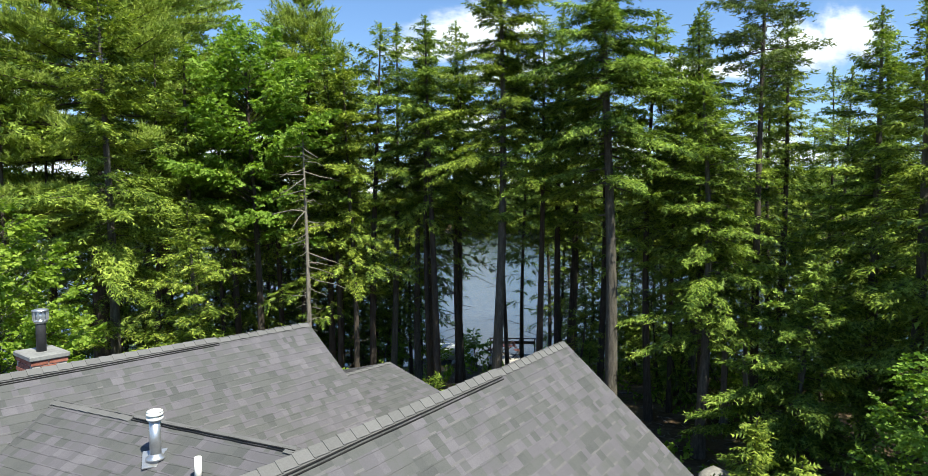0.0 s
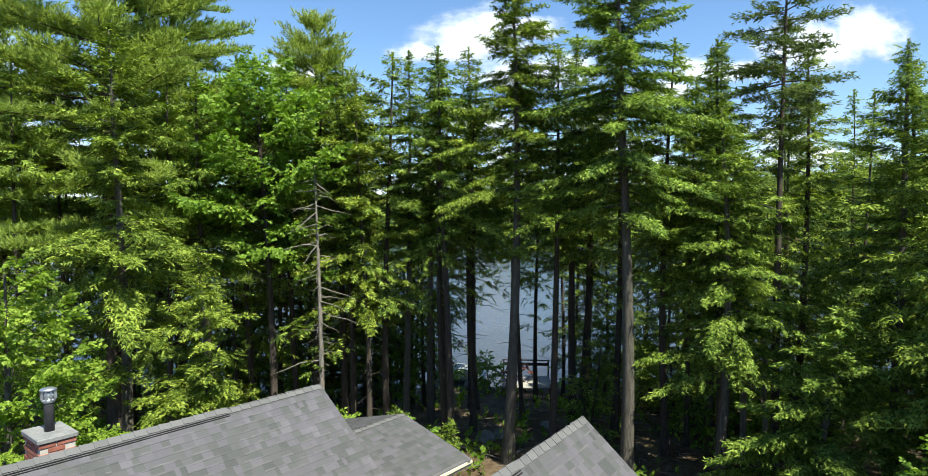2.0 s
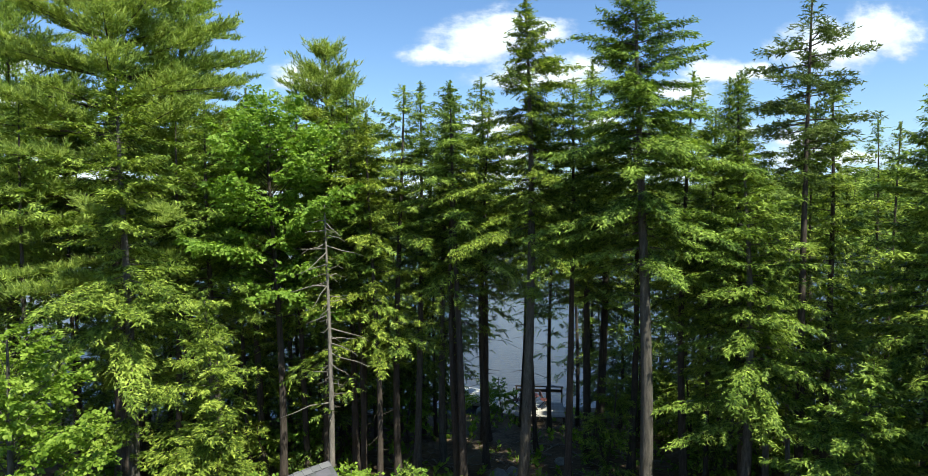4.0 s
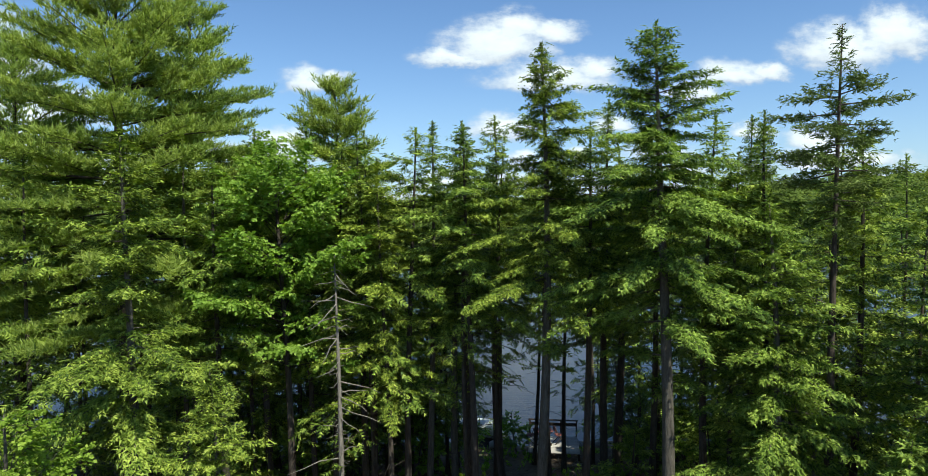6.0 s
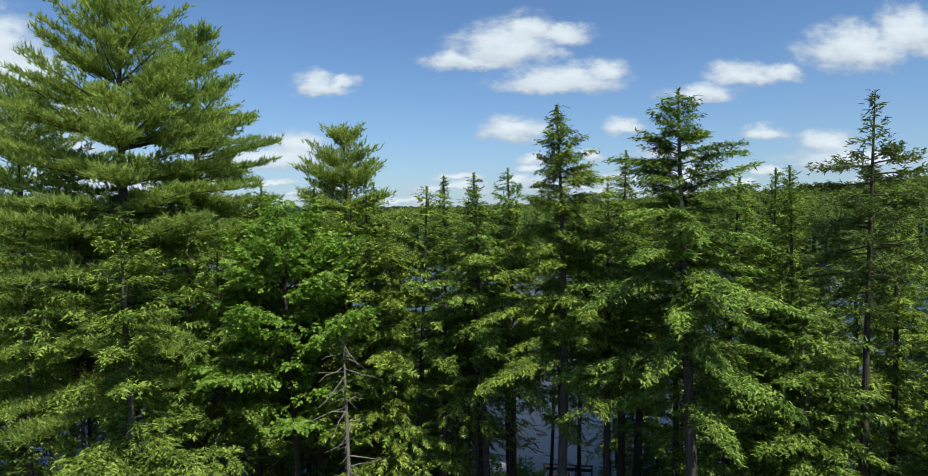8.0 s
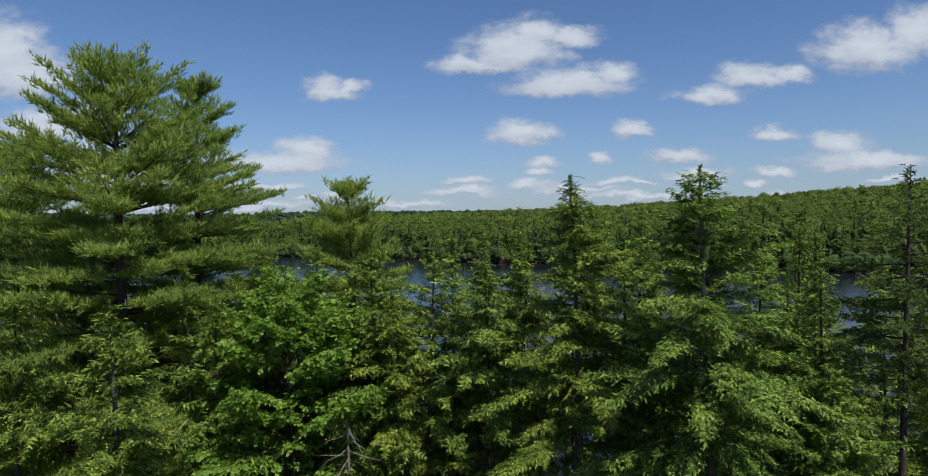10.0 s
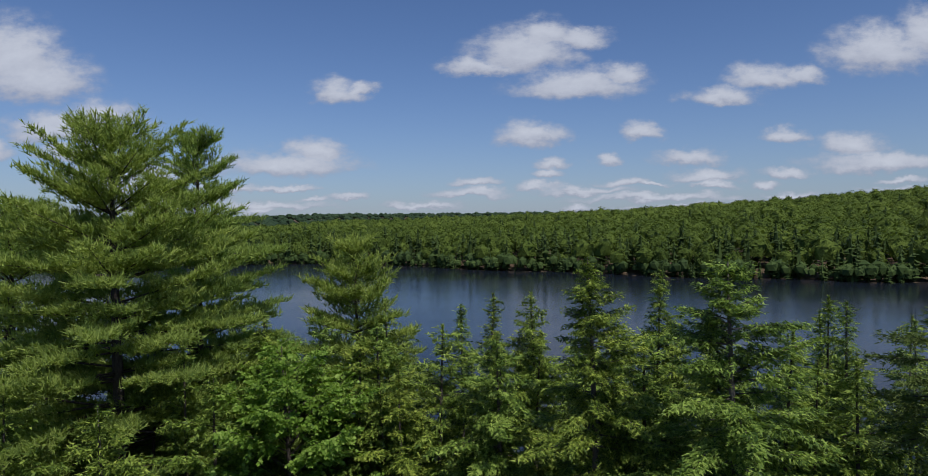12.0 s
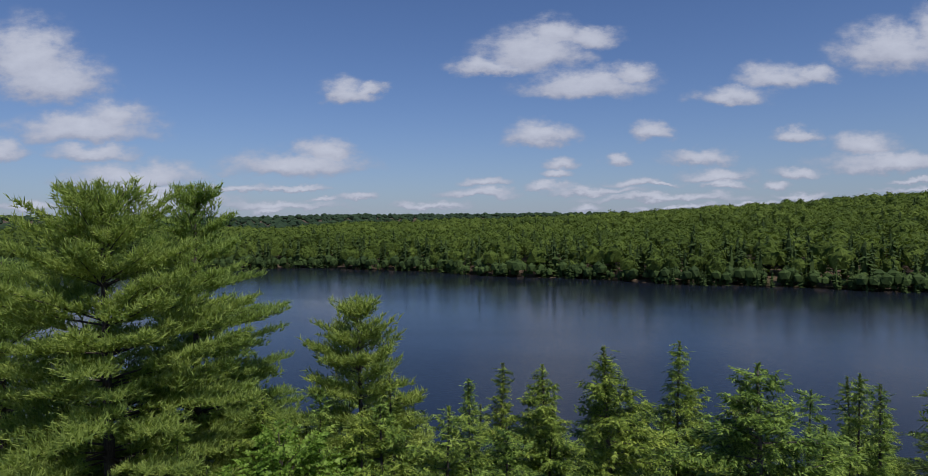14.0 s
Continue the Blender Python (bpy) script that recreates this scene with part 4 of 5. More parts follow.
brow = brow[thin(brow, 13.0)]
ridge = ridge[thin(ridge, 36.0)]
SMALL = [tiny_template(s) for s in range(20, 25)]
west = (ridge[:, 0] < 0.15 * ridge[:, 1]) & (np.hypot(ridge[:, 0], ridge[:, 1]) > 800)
# the western ridge takes the colours darkened for cloud shadow
far_woods("distant_woods", "conifer woods on the distant ridge, coloured dark as under cloud shadow", ridge[west], fr.uniform(10, 15, west.sum()), SMALL, CLOUD_SHADED_RIDGE, 3)
far_woods("hilltop_woods", "green broadleaf woods along the hilltop", brow, fr.uniform(9, 13, len(brow)), ROUND, FAR_WOOD, 6)
# growth right down to the far waterline
bank_x = fr.uniform(-330, 330, 1600)
bank = np.stack([bank_x, far_shore(bank_x) + fr.uniform(-1.2, 3.0, 1600)], -1)
far_woods("shore_growth", "dark bushes and conifers along the far waterline", bank, fr.uniform(3.0, 7.0, 1600), [blob_template(s + 80, 14) for s in range(4)] + CONES[:2], FAR_CONIFER, 4)

# ---- the house ----
house = tagged(new("house"), "single-storey house with grey shingled gable roofs", "house")


def wing_axes(angle):
    """Along the ridge towards its far end, and across it to the right."""
    a = radians(angle)
    return np.array((math.sin(a), math.cos(a))), np.array((math.cos(a), -math.sin(a)))


def gable_roof(end, angle, length, half, z, pitch, back=None):
    """A gable roof slab; end: the far end of the ridge."""
    d, n = wing_axes(angle)
    end = np.array(end)
    bm = bmesh.new()
    ring = []
    for s in (0, -length):
        row = []
        for w in (-half, 0, half):
            q = end + d * s + n * w
            fall = abs(w) * (pitch if w > 0 or back is None else back)
            row.append((bm.verts.new((*q, z - fall)), bm.verts.new((*q, z - fall - 0.14))))
        ring.append(row)
    a, b = ring
    for i in (0, 1):
        bm.faces.new((a[i][0], a[i + 1][0], b[i + 1][0], b[i][0]))
        bm.faces.new((a[i][1], b[i][1], b[i + 1][1], a[i + 1][1]))
        for r in ring:
            bm.faces.new((r[i][0], r[i][1], r[i + 1][1], r[i + 1][0]))
    for i in (0, 2):
        bm.faces.new((a[i][0], b[i][0], b[i][1], a[i][1]))
    bmesh.ops.recalc_face_normals(bm, faces=bm.faces[:])
    return part("roof", bm_mesh("roof", bm, SHINGLE_DARK), house)


def gable_walls(end, angle, length, half, z, pitch, inset=0.45, foot=1.0):
    """Walls under a gable roof, with gable ends and a thickness."""
    d, n = wing_axes(angle)
    end = np.array(end)
    bm = bmesh.new()
    h = half - inset

    def ring(grow):
        out = []
        for s in (-inset - grow, -length + inset + grow):
            for w, top in ((-h + grow, None), (0, None), (h - grow, None)):
                q = end + d * s + n * w
                out.append((bm.verts.new((*q, foot)), bm.verts.new((*q, z - pitch * abs(w) - 0.15))))
        return out
    for grow, flip in ((0.0, False), (0.15, True)):
        r = ring(grow)
        loop = [r[0], r[1], r[2], r[5], r[4], r[3]]
        for p, q in zip(loop, loop[1:] + loop[:1]):
            f = (p[0], q[0], q[1], p[1])
            bm.faces.new(tuple(reversed(f)) if flip else f)
    part("wall", bm_mesh("wall", bm, CEDAR), house, "brown stained wood siding")


TAB_WIDTHS = (0.07, 0.09, 0.12, 0.15, 0.19)
COURSE = 0.125


def tab_arrays(width):
    """One shingle tab: x along the course, y down the slope, thicker at its lower edge."""
    v = np.array([(0, -0.02, -0.001), (width, -0.02, -0.001), (0, COURSE, 0.003), (width, COURSE, 0.003), (0, COURSE, -0.004), (width, COURSE, -0.004)])
    f = np.array([(0, 2, 3), (0, 3, 1), (2, 4, 5), (2, 5, 3)])
    return v, f


TABS = [tab_arrays(w + 0.0004) for w in TAB_WIDTHS]
TAB_MESHES = [raw_mesh("shingle", v, f, SHINGLE) for v, f in TABS]


def lay_shingles(roof, end, angle, length, half, z, pitch, side, start=0.0, stop=8.0, down=9.0, singles=150, near=(0, 0)):
    """Courses of tabs on one slope; side 1: right of the ridge. The tabs next to a spot of the plan stand as parts."""
    d, n = wing_axes(angle)
    d3, n2 = np.array((*d, 0.0)), np.array((*n, 0.0)) * side
    fall = (n2 - np.array((0, 0, pitch))) / math.hypot(1, pitch)
    out = np.cross(d3, fall) * side
    along_s, fall = -d3, fall
    run = min(half * math.hypot(1, pitch), down)
    r = np.random.default_rng(int(abs(angle) * 7 + side))
    tabs = []
    for row in range(int(run / COURSE) + 1):
        s = start - r.uniform(0, 0.2) * (start > 0)
        while s < min(stop, length):
            k = int(r.integers(0, len(TAB_WIDTHS)))
            y0 = row * COURSE + r.normal() * 0.003
            if y0 + COURSE < run + 0.05:
                tabs.append((max(s, 0.0), y0, k, r.choice((0.0, 0.0004, 0.0012))))
            s += TAB_WIDTHS[k]
    origin = np.array((*end, z + 0.004))
    place = [origin + along_s * s + fall * y for s, y, k, u in tabs]
    far_from = [math.hypot(p[0] - near[0], p[1] - near[1]) for p in place]
    order = np.argsort(far_from)
    alone = set(order[:singles].tolist())
    # proper rotation: x axis is turned round where needed, so that z points out of the roof
    rest = Soup()
    for i, (s, y, k, u) in enumerate(tabs):
        x_ax = along_s
        o = place[i] + out * u
        if np.dot(np.cross(x_ax, fall), out) < 0:
            x_ax = -along_s
            o = o + along_s * TAB_WIDTHS[k]
        if i in alone:
            ob = new("shingle", TAB_MESHES[k])
            ob.parent = roof
            m = Matrix.Identity(4)
            for c, ax in enumerate((x_ax, fall, out)):
                for q in range(3):
                    m[q][c] = ax[q]
            m.translation = o
            ob.matrix_basis = m
        else:
            v, f = TABS[k]
            rest.add(o + v[:, 0:1] * x_ax + v[:, 1:2] * fall + v[:, 2:3] * out, f)
    if rest.n:
        part("shingle_field", rest.mesh("shingle_field", SHINGLE), roof, kind="stuff")


def ridge_vent(roof, end, angle, z, pitch, s0, s1, wide, label="dark-edged shingle ridge vent"):
    """A raised vent strip bent over the ridge, its edges and their shadow line drawn in black, then cap shingles to
    both ends.
    """
    d, n = wing_axes(angle)
    end = np.array(end)
    bm = bmesh.new()
    rows = []
    for s in (s0, s1):
        q = end - d * s
        pts = [(w, z - pitch * abs(w) + lift) for w, lift in ((-wide, 0.014), (-wide, 0.022), (0, 0.03), (wide, 0.022), (wide, 0.014))]
        rows.append([bm.verts.new((*(q + n * w), h)) for w, h in pts])
    for i in range(4):
        bm.faces.new((rows[0][i], rows[0][i + 1], rows[1][i + 1], rows[1][i]))
    for r in rows:
        bm.faces.new(r)
    bmesh.ops.recalc_face_normals(bm, faces=bm.faces[:])
    ob = part("ridge_vent", bm_mesh("ridge_vent", bm, SHINGLE_CAP), roof, label)
    # two black tubes a side draw the vent's edge and its shadow line
    for side in (-1, 1):
        for reach, lift in ((0.004, 0.016), (0.026, 0.010)):
            w = wide + reach
            count = 14
            p = [(*(end - d * (s0 + (s1 - s0) * i / count) + n * side * (w + 0.003 * math.sin(i * 2.1))), z - pitch * w + lift + 0.003 * math.sin(i * 1.7)) for i in range(count + 1)]
            part("vent_edge", raw_mesh("vent_edge", *tube(p, np.full(count + 1, 0.008), 6), VENT_SHADOW_BLACK), roof, "black edge of the ridge vent, drawn for its shadow line")


def ridge_caps(roof, end, angle, z, pitch, s0, s1, lift=0.012):
    """Overlapping cap shingles bent over the ridge."""
    d, n = wing_axes(angle)
    end = np.array(end)
    bm = bmesh.new()
    rows = []
    for s, up in ((0.0, 0.0), (0.2, 0.012)):
        for w in (-0.085, 0, 0.085):
            rows.append(bm.verts.new((*( -d * s + n * w), -pitch * abs(w) + up)))
    a, b, c, e, f, g = rows
    bm.faces.new((a, b, f, e)), bm.faces.new((b, c, g, f))
    bmesh.ops.recalc_face_normals(bm, faces=bm.faces[:])
    if sum(q.normal.z for q in bm.faces) < 0:
        bmesh.ops.reverse_faces(bm, faces=bm.faces[:])
    bmesh.ops.solidify(bm, geom=bm.faces[:], thickness=0.008)
    bmesh.ops.recalc_face_normals(bm, faces=bm.faces[:])
    me = bm_mesh("cap_shingle", bm, SHINGLE_CAP)
    s = s0
    while s < s1:
        ob = new("cap_shingle", me)
        ob.parent = roof
        ob.location = (*(end - d * s), z + lift)
        s += 0.17


ROOFS = {
    "left": ((-2.84, 11.22), 38.6, 13.0, 4.2, 6.70, 0.75),
    "right": ((1.53, 9.37), 33.5, 11.0, 3.6, 6.76, 0.84),
    "link": ((-0.8, 5.7), 114.5, 5.2, 3.0, 6.38, 0.42),
    "porch": ((-1.63, 13.56), 38.0, 5.0, 1.88, 5.39, 0.27),
}
roofs = {key: gable_roof(*args, 0.8 if key == "link" else None) for key, args in ROOFS.items()}
gable_walls(*ROOFS["left"]), gable_walls(*ROOFS["right"])
lay_shingles(roofs["left"], *ROOFS["left"], 1, stop=13.0, near=(-3.6, 9.0))
lay_shingles(roofs["left"], *ROOFS["left"], -1, stop=13.0, singles=0)
lay_shingles(roofs["right"], *ROOFS["right"], 1, stop=11.0, near=(1.4, 7.4), singles=280)
lay_shingles(roofs["right"], *ROOFS["right"], -1, stop=11.0, singles=0)
lay_shingles(roofs["link"], *ROOFS["link"], 1, stop=5.2, near=(-2.6, 5.4), singles=220)
lay_shingles(roofs["link"], *ROOFS["link"][:5], 0.8, -1, stop=5.2, near=(-2.6, 7.0), singles=60)
lay_shingles(roofs["porch"], *ROOFS["porch"], 1, stop=4.5, near=(-0.8, 12.4), singles=200)
lay_shingles(roofs["porch"], *ROOFS["porch"], -1, stop=5.0, singles=0)
for key, s0, s1, wide in (("left", 1.8, 10.0, 0.085), ("right", 2.05, 9.0, 0.085), ("link", 0.95, 3.3, 0.03)):
    end, angle, length, half, z, pitch = ROOFS[key]
    ridge_vent(roofs[key], end, angle, z, pitch, s0, s1, wide)
    ridge_caps(roofs[key], end, angle, z, pitch, 0.02, s0 - 0.02)
    if key != "link":
        ridge_caps(roofs[key], end, angle, z, pitch, s0, s1 - 0.1, 0.034)
ridge_caps(roofs["link"], (-0.8, 5.7), 114.5, 6.38, 0.42, 3.32, 4.9)
ridge_caps(roofs["porch"], *ROOFS["porch"][:2], 5.39, 0.27, 0.02, 1.9, 0.012)


def trim_along(p, q, size=0.06, name="fascia", mat=None):
    """A painted board under a roof edge, from p to q."""
    p, q = Vector(p), Vector(q)
    bm = box_bm(0.025, (q - p).length, size, bevel=0.004)
    ob = part(name, bm_mesh(name, bm, mat or TRIM), house)
    ob.matrix_basis = look((p + q) / 2, q) @ pose(0, 0, 0, -90) @ Matrix.Identity(4)
    return ob


pd, pn = wing_axes(38.0)
pe = np.array(ROOFS["porch"][0])
eave_a, eave_b = pe + pn * 1.89 + pd * 0.01, pe + pn * 1.89 - pd * 4.0
trim_along((*eave_a, 5.39 - 0.27 * 1.89 - 0.05), (*eave_b, 5.39 - 0.27 * 1.89 - 0.05))
# porch posts and a plank wall set back under the eave
for s in (0.35, 1.7, 3.0):
    q = pe + pn * 1.6 - pd * s
    g = float(ground_z(*q))
    ob = part("porch_post", bm_mesh("porch_post", box_bm(0.12, 0.12, 4.75 - g, (0, 0, (4.75 - g) / 2), 0.008), CEDAR), house)
    ob.matrix_basis = pose(q[0], q[1], g, 0, 0, -38)
for k in range(22):
    q = pe + pn * 1.35 - pd * (0.5 + k * 0.15)
    g = float(ground_z(*q))
    ob = part("plank", bm_mesh("plank", box_bm(0.145, 0.03, 4.8 - g, (0, 0, (4.8 - g) / 2), 0.004), CEDAR), house)
    ob.matrix_basis = pose(q[0], q[1], g, 0, 0, 52)

# chimney just behind the main ridge
chimney = tagged(new("chimney"), "red brick chimney with a concrete cap slab", "chimney")
CW, CL = 0.44, 0.62
chimney.matrix_basis = pose(-5.93, 8.62, 5.92, 0, 0, -38)      # local y along the ridge, x across it
part("core", bm_mesh("core", box_bm(CL - 0.02, CW - 0.02, 0.80, (0, 0, 0.40)), MORTAR), chimney, "grey mortar joints")
brick_full = bm_mesh("brick", box_bm(0.200, 0.095, 0.057, bevel=0.004), BRICK)
brick_half = bm_mesh("brick", box_bm(0.095, 0.095, 0.057, bevel=0.004), BRICK)
for c in range(11):
    zc = 0.80 - 0.034 - c * 0.0675
    shift = 0.105 if c % 2 else 0.0
    for axis, size, other in (("x", CL, CW), ("y", CW, CL)):
        for sgn in (-1, 1):
            k = -size / 2 + 0.1 + shift * 0.999
            while k < size / 2 - 0.04:
                me = brick_full if k + 0.1 <= size / 2 + 0.012 else brick_half
                kk = k if me is brick_full else min(k - 0.05, size / 2 - 0.0475)
                ob = new("brick", me)
                ob.parent = chimney
                ob.matrix_basis = pose(kk, sgn * (other / 2 - 0.044), zc) if axis == "x" else pose(sgn * (other / 2 - 0.0445), kk, zc, 0, 0, 90)
                k += 0.2105
slab = part("cap_slab", bm_mesh("cap_slab", box_bm(CL + 0.05, CW + 0.05, 0.07, (0, 0, 0.836), 0.012), CONCRETE), chimney, "weathered grey concrete slab")
flue = part("flue_pipe", bm_mesh("flue_pipe", lathe_bm([(0.062, 0.86), (0.062, 1.27), (0.058, 1.28)]), BLACK_METAL, True), chimney, "black metal flue pipe")
part("flue_collar", bm_mesh("flue_collar", lathe_bm([(0.072, 1.265), (0.088, 1.29), (0.088, 1.31), (0.075, 1.318)]), STEEL, True), flue, "galvanised collar")
part("cap_drum", bm_mesh("cap_drum", lathe_bm([(0.075, 1.315), (0.075, 1.435)]), GLASS_GREY, True), flue, "spark screen")
for k in range(10):
    a = 2 * math.pi * k / 10
    part("cap_rib", bm_mesh("cap_rib", box_bm(0.012, 0.02, 0.13, (0.088 * math.cos(a), 0.088 * math.sin(a), 1.375)), STEEL), flue)
part("cap_lid", bm_mesh("cap_lid", lathe_bm([(0.1, 1.433), (0.103, 1.44), (0.103, 1.453), (0.05, 1.47), (0.01, 1.474)]), STEEL, True), flue, "round steel lid")

# vent pipes on the near slope
def link_z(x, y):
    end, angle, length, half, z, pitch = ROOFS["link"]
    d, n = wing_axes(angle)
    return z - pitch * abs((x - end[0]) * n[0] + (y - end[1]) * n[1])


vx, vy = -3.19, 6.30
vent = tagged(new("vent_pipe"), "galvanised steel vent pipe with a white cap", "vent pipe")
vent.location = (vx, vy, link_z(vx, vy) - 0.02)
part("pipe", bm_mesh("pipe", lathe_bm([(0.056, 0.0), (0.056, 0.45)]), STEEL, True), vent)
part("collar", bm_mesh("collar", lathe_bm([(0.10, 0.035), (0.095, 0.055), (0.06, 0.075), (0.06, 0.09)]), STEEL, True), vent, "storm collar")
flash = box_bm(0.25, 0.25, 0.012, (0, 0, 0.0))
part("flashing", bm_mesh("flashing", flash, STEEL), vent, "sheet metal flashing").matrix_basis = pose(0, 0, 0.035, 0, 0, 24.5) @ pose(0, 0, 0, 22, 0, 0)
for z0 in (0.44, 0.485):
    part("cap_ring", bm_mesh("cap_ring", lathe_bm([(0.06, z0), (0.082, z0 + 0.008), (0.082, z0 + 0.03), (0.06, z0 + 0.042)]), PLASTIC, True), vent, "white painted cap ring")
part("cap_top", bm_mesh("cap_top", lathe_bm([(0.075, 0.525), (0.08, 0.535), (0.04, 0.55)]), PLASTIC, True), vent, "white painted cap")
px, py = -2.58, 5.90
pvc = tagged(new("vent_pipe"), "plain white plastic vent pipe", "vent pipe")
pvc.location = (px, py, link_z(px, py) - 0.02)
part("pipe", bm_mesh("pipe", lathe_bm([(0.034, 0), (0.034, 0.26), (0.028, 0.26), (0.028, 0.2)]), PLASTIC, True), pvc)
part("boot", bm_mesh("boot", lathe_bm([(0.08, 0.02), (0.05, 0.05), (0.038, 0.08)]), BLACK_METAL, True), pvc, "black rubber boot")

# ---- the shore: dock, boats, rocks, litter ----
def place(ob, x, y, z=None, turn=0.0):
    ob.matrix_basis = pose(x, y, float(ground_z(x, y)) if z is None else z, 0, 0, turn)
    return ob


def beam(name, mat, parent, p, q, w, h):
    """A squared timber from p to q in its parent's space."""
    p, q = Vector(p), Vector(q)
    ob = part(name, bm_mesh(name, box_bm(w, (q - p).length, h, bevel=min(w, h) * 0.12), mat), parent)
    ob.matrix_basis = Matrix.Translation((p + q) / 2) @ (q - p).to_track_quat("Y", "Z").to_matrix().to_4x4()
    return ob


dock = place(tagged(new("dock"), "weathered grey wooden deck at the water's edge", "dock"), 2.5, 31.3, 0.62, -4)
for k in range(16):
    beam("deck_board", GREY_WOOD, dock, (-1.25, 0.07 + k * 0.145, 0.18), (1.25, 0.07 + k * 0.145, 0.18), 0.138, 0.035)
for x in (-1.2, 0, 1.2):
    beam("joist", DARK_WOOD, dock, (x, 0.0, 0.09), (x, 2.35, 0.09), 0.05, 0.14)
for x in (-1.2, 1.2):
    for y in (0.1, 2.25):
        beam("post", DARK_WOOD, dock, (x, y, -1.3), (x, y, 0.16), 0.1, 0.1)
for x in (-1.2, -0.4, 0.4, 1.2):
    beam("rail_post", DARK_WOOD, dock, (x, 2.3, 0.18), (x, 2.3, 1.02), 0.08, 0.08)
beam("rail_cap", DARK_WOOD, dock, (-1.28, 2.3, 1.04), (1.28, 2.3, 1.04), 0.14, 0.04)
beam("rail_board", DARK_WOOD, dock, (-1.22, 2.3, 0.82), (1.22, 2.3, 0.82), 0.03, 0.16)

table = place(tagged(new("folding_table"), "small folding table with crossed legs and red top", "table"), 2.05, 32.4, 0.82, 8)
part("tabletop", bm_mesh("tabletop", box_bm(0.95, 0.6, 0.035, (0, 0, 0.72), 0.01), RED_PAINT), table)
for y in (-0.24, 0.24):
    for a in (-1, 1):
        beam("leg", DARK_WOOD, table, (-0.4 * a, y, 0.0), (0.4 * a, y, 0.705), 0.03, 0.045)
for x in (-0.38, 0.38):
    beam("stretcher", DARK_WOOD, table, (x, -0.26, 0.06), (x, 0.26, 0.06), 0.03, 0.03)


def folding_chair():
    ob = tagged(new("folding_chair"), "red folding chair on the wooden deck", "chair", "chairs on the dock")
    for x in (-0.22, 0.22):
        beam("front_leg", DARK_WOOD, ob, (x, 0.22, 0), (x, -0.24, 0.86), 0.03, 0.03)
        beam("rear_leg", DARK_WOOD, ob, (x * 0.86, -0.24, 0), (x * 0.86, 0.2, 0.46), 0.03, 0.03)
    part("seat", bm_mesh("seat", box_bm(0.42, 0.40, 0.03, (0, 0.02, 0.45), 0.008), RED_PAINT), ob)
    part("backrest", bm_mesh("backrest", box_bm(0.44, 0.03, 0.26, (0, -0.22, 0.76), 0.008), RED_PAINT), ob)
    return ob


chair = place(folding_chair(), 1.45, 32.5, 0.82, 75)
copy_thing(chair, pose(2.85, 32.55, 0.82, 0, 0, -80))


def hull_mesh(length, beam_w, depth, mat, name="hull"):
    """An open boat hull with a pointed bow and a flat stern."""
    bm = bmesh.new()
    rings, n, m = [], 14, 9
    for i in range(n + 1):
        u = i / n
        half = beam_w / 2 * (1 - max(0, (u - 0.45) / 0.55) ** 2.2) + 0.01
        keel = depth * 0.55 * max(0, (u - 0.6) / 0.4) ** 2
        row = []
        for j in range(m + 1):
            a = math.pi * j / m
            row.append(bm.verts.new((u * length - length / 2, -half * math.cos(a), depth - (depth - keel) * math.sin(a) ** 0.7 + 0.06 * u * u)))
        rings.append(row)
    for a, b in zip(rings, rings[1:]):
        for j in range(m):
            bm.faces.new((a[j], a[j + 1], b[j + 1], b[j]))
    bm.faces.new(rings[0])
    bmesh.ops.recalc_face_normals(bm, faces=bm.faces[:])
    bmesh.ops.solidify(bm, geom=bm.faces[:], thickness=0.03)
    return bm_mesh(name, bm, mat, True)


def boat(label, x, y, z, turn, length, width, depth, hull_mat, cover):
    ob = place(tagged(new("boat"), label, "boat", "boats at the shore"), x, y, z, turn)
    part("hull", hull_mesh(length, width, depth, hull_mat), ob)
    for s in (-0.28, 0.08):
        part("thwart", bm_mesh("thwart", box_bm(0.24, width * 0.9, 0.03, (length * s, 0, depth * 0.72), 0.006), GREY_WOOD), ob)
    if cover:
        bm = bmesh.new()
        rows = []
        for i in range(9):
            u = i / 8
            half = width / 2 * (1 - max(0, (u - 0.4) / 0.6) ** 2.2) + 0.05
            rows.append([bm.verts.new((u * length * 0.98 - length / 2, half * w, depth + 0.05 + 0.28 * (1 - w * w) * math.sin(math.pi * min(1, u + 0.12)) - 0.08 * abs(w) ** 6)) for w in np.linspace(-1, 1, 7)])
        for a, b in zip(rows, rows[1:]):
            for j in range(6):
                bm.faces.new((a[j], b[j], b[j + 1], a[j + 1]))
        bmesh.ops.solidify(bm, geom=bm.faces[:], thickness=0.01)
        part("cover", bm_mesh("cover", bm, WHITE_HULL, True), ob, "white fabric cover")
    return ob


boat("white boat under a white cover at the shore", -1.25, 36.0, -0.05, 155, 3.4, 1.35, 0.6, WHITE_HULL, True)
boat("dark rowing boat drawn up at the water's edge", -5.6, 34.6, 0.12, 12, 3.2, 1.15, 0.5, DARK_WOOD, False)


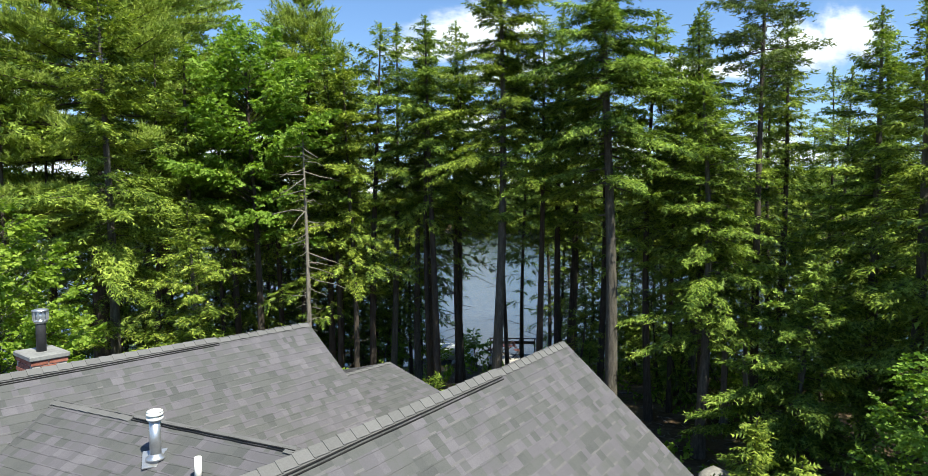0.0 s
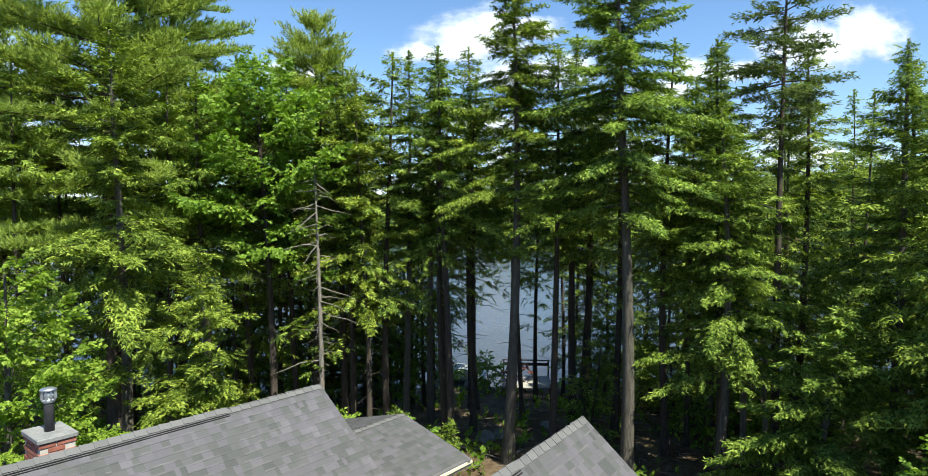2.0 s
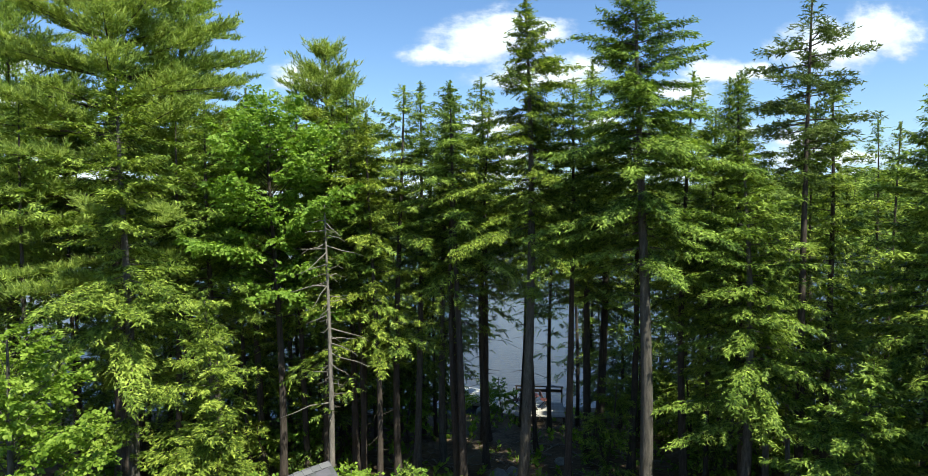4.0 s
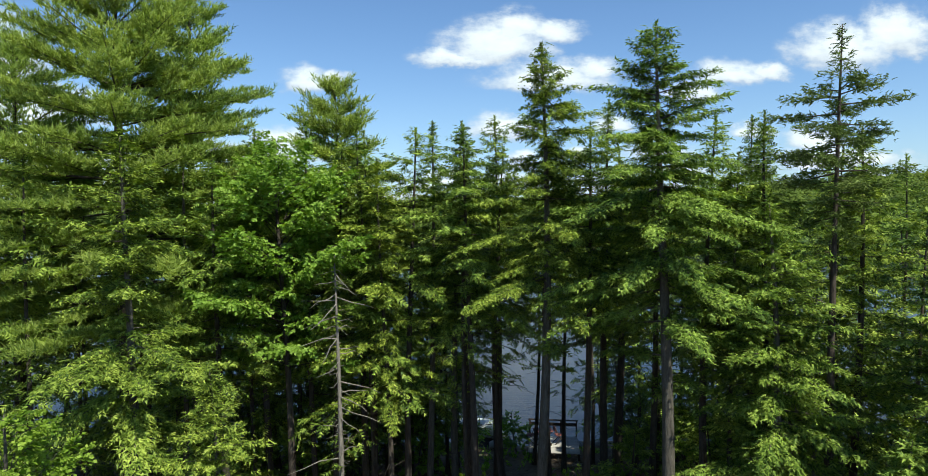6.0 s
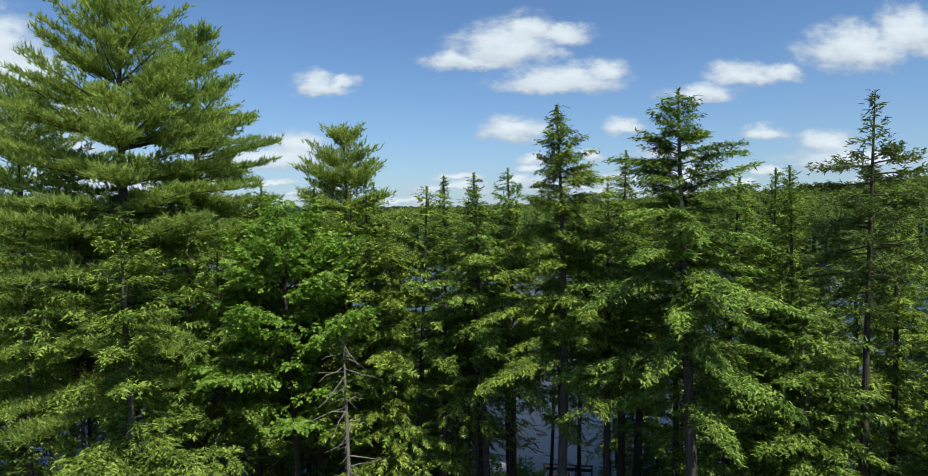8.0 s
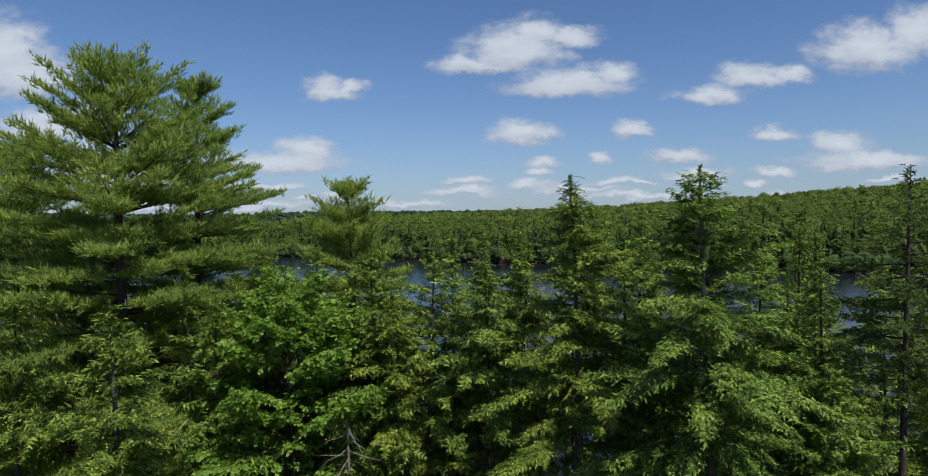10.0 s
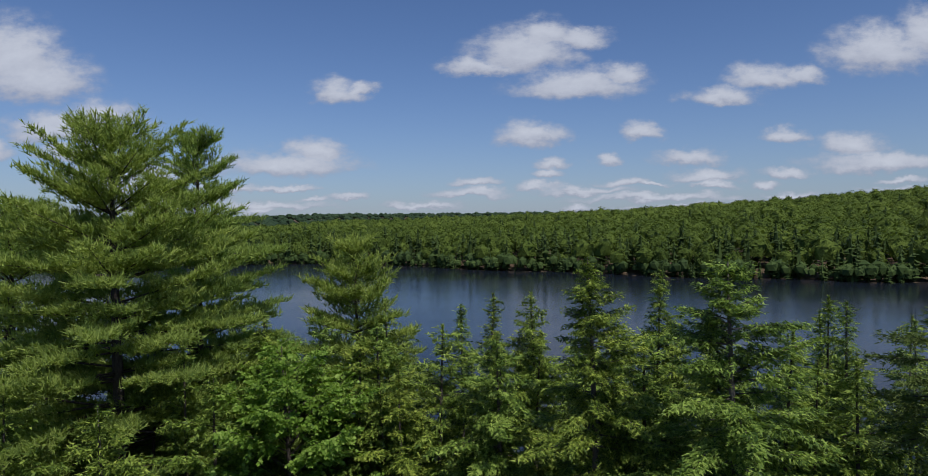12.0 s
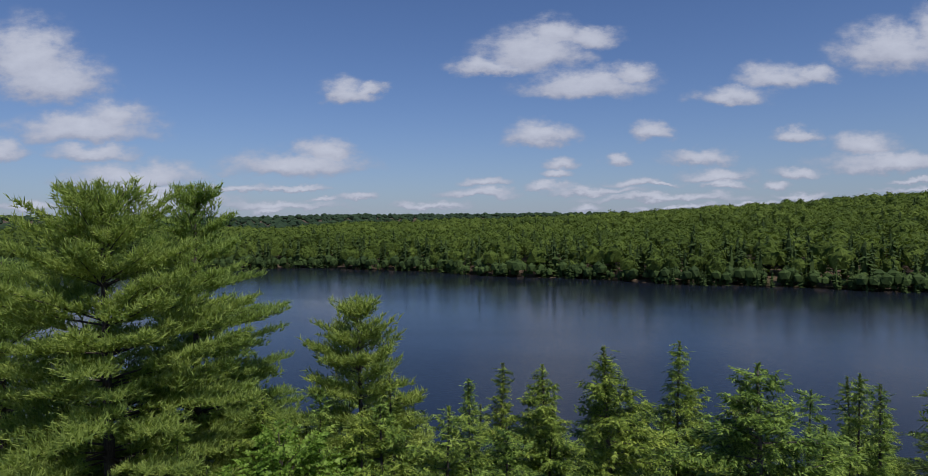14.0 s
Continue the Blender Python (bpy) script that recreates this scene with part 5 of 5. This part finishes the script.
def rock(x, y, size, seed, flat=0.6, label="grey lichen-spotted boulder on the forest floor", name="boulder"):
    bm = bmesh.new()
    bmesh.ops.create_icosphere(bm, subdivisions=3, radius=1)
    for v in bm.verts:
        k = 1 + 0.35 * noise.noise(v.co * 1.1 + Vector((seed * 3.1, seed, 0))) + 0.12 * noise.noise(v.co * 3.3 + Vector((seed, 0, 7)))
        v.co = Vector((v.co.x * k, v.co.y * k * 0.8, v.co.z * k * flat)) * size
    ob = tagged(new(name, bm_mesh(name, bm, STONE, True)), label, "boulder", "boulders")
    ob.matrix_basis = pose(x, y, float(ground_z(x, y)) + size * flat * 0.25, 0, 0, seed * 47)
    return ob


rk = random.Random(11)
rock(6.3, 15.2, 0.75, 1)
for k, (x, y, s) in enumerate([(0.3, 22.9, 0.45), (0.9, 23.6, 0.32), (2.9, 24.9, 0.35), (6.3, 33.3, 0.55), (7.2, 33.0, 0.4), (-4.9, 32.4, 0.85), (-3.9, 33.0, 0.6), (-0.3, 33.6, 0.5), (0.4, 33.9, 0.35), (-2.6, 33.4, 0.45), (3.9, 34.0, 0.4), (5.2, 34.2, 0.35)]):
    rock(x, y, s, k + 2, 0.55)

# fallen dead branches on the ground under the opening
for k in range(26):
    x, y = rk.uniform(-3.0, 6.5), rk.uniform(19.5, 31.0)
    l, a = rk.uniform(0.9, 2.6), rk.uniform(0, 6.28)
    pts = []
    for u in (-0.5, -0.15, 0.2, 0.5):
        qx, qy = x + math.cos(a) * l * u + rk.uniform(-0.06, 0.06), y + math.sin(a) * l * u + rk.uniform(-0.06, 0.06)
        pts.append((qx, qy, float(ground_z(qx, qy)) + 0.05 + rk.uniform(0, 0.06)))
    soup = Soup()
    r0 = rk.uniform(0.02, 0.045)
    soup.add(*tube(pts, np.array((1, 0.85, 0.6, 0.3)) * r0, 6))
    for s in range(3):
        p0 = np.array(pts[1 + s % 2])
        soup.add(*tube([p0, p0 + np.array((rk.uniform(-0.3, 0.3), rk.uniform(-0.3, 0.3), rk.uniform(0.1, 0.35)))], np.array((0.5, 0.2)) * r0, 4))
    tagged(new("fallen_branch", soup.mesh("fallen_branch", DEAD_BARK, True)), "dead fallen branch on the needle litter", "branch", "fallen branches")

# shrubs beside the house and at the water
broadleaf("shrub", 0.75, 33.0, 2.9, 0.5, 0.85, 0.03, 301, 1.6, 0.26, label="round green shrub beside the dock", group="undergrowth")
broadleaf("shrub", -1.6, 34.2, 1.7, 0.4, 0.8, 0.03, 302, 1.5, 0.24, label="low sunlit shrub in front of the boat", group="undergrowth")
broadleaf("shrub", 6.6, 31.6, 2.4, 0.5, 1.1, 0.03, 303, 1.3, 0.28, label="sunlit shrub near the shore", group="undergrowth")
for k, (x, y, top, r) in enumerate([(-7.0, 13.2, 4.2, 1.0), (-6.5, 13.8, 4.7, 1.2), (-5.6, 14.2, 4.6, 1.2), (-4.6, 15.0, 4.6, 1.1), (-3.6, 15.6, 4.2, 1.0), (-2.6, 16.2, 3.9, 0.8), (-0.2, 14.2, 3.5, 0.8), (0.5, 13.7, 3.4, 0.8), (0.2, 12.6, 3.2, 0.7), (-4.9, 14.0, 4.4, 1.0)]):
    if k in (3, 5, 9):
        hemlock("hemlock_sapling", x, y, top + 0.3, 1.9, r, 0.04, 310 + k, 1.2, 0.13, label="bright green hemlock sapling behind the house", group="undergrowth", category="sapling")
    else:
        broadleaf("shrub", x, y, top, 2.0, r, 0.04, 310 + k, 1.6, 0.26, label="bright green leafy shrub behind the house", group="undergrowth")
hemlock("hemlock_sapling", -2.45, 15.2, 4.9, 2.2, 0.55, 0.04, 330, 1.6, 0.11, label="slim young conifer behind the porch roof", group="undergrowth", category="sapling")
# dead twiggy conifers among the living on the right
snag("dead_conifer", 8.7, 20.5, 11.0, 0.10, 340, first=3.5, n=60, reach=1.8, label="dead conifer with many bare grey twigs")
snag("dead_conifer", 9.9, 21.5, 10.0, 0.08, 341, first=3.0, n=50, reach=1.5, label="dead conifer with many bare grey twigs")

# low plants and litter over the forest floor
fl = np.random.default_rng(21)
gx, gy = fl.uniform(-16, 16, 5200), fl.uniform(13, 33.6, 5200)
thick_growth = (wave(gx, gy, 1.7, 2.2) + fl.normal(size=len(gx)) * 0.35) > 0.25
gx, gy = gx[thick_growth], gy[thick_growth]
spot = np.stack([gx, gy, ground_z(gx, gy) + 0.02], -1)
heads = fl.normal(size=(len(gx), 3)) + np.array((0, 0, 1.0))
tagged(new("ground_cover", raw_mesh("ground_cover", *scatter(LEAVES, spot, heads, fl.normal(size=(len(gx), 3)), fl.uniform(0.2, 0.55, len(gx))), BROAD)), "low green plants on the forest floor", "plants", kind="stuff")
lx, ly = fl.uniform(-9, 11, 2600), fl.uniform(15, 33.4, 2600)
la, ll = fl.uniform(0, 6.28, 2600), fl.uniform(0.08, 0.4, 2600)
p0 = np.stack([lx, ly, ground_z(lx, ly) + 0.015], -1)
dv = np.stack([np.cos(la) * ll, np.sin(la) * ll, fl.uniform(0, 0.06, 2600)], -1)
sv = np.stack([-np.sin(la), np.cos(la), 0 * la], -1) * 0.014
tv = np.stack([p0 - sv, p0 + sv, p0 + dv, p0 + dv * 0.5 + np.array((0, 0, 0.03))], 1).reshape(-1, 3)
base = np.arange(2600)[:, None] * 4
tagged(new("twig_litter", raw_mesh("twig_litter", tv, np.concatenate([base + np.array([[0, 2, 3]]), base + np.array([[1, 3, 2]]), base + np.array([[0, 3, 1]])]), DEAD_BARK)), "scattered dead twigs on the forest floor", "litter", kind="stuff")
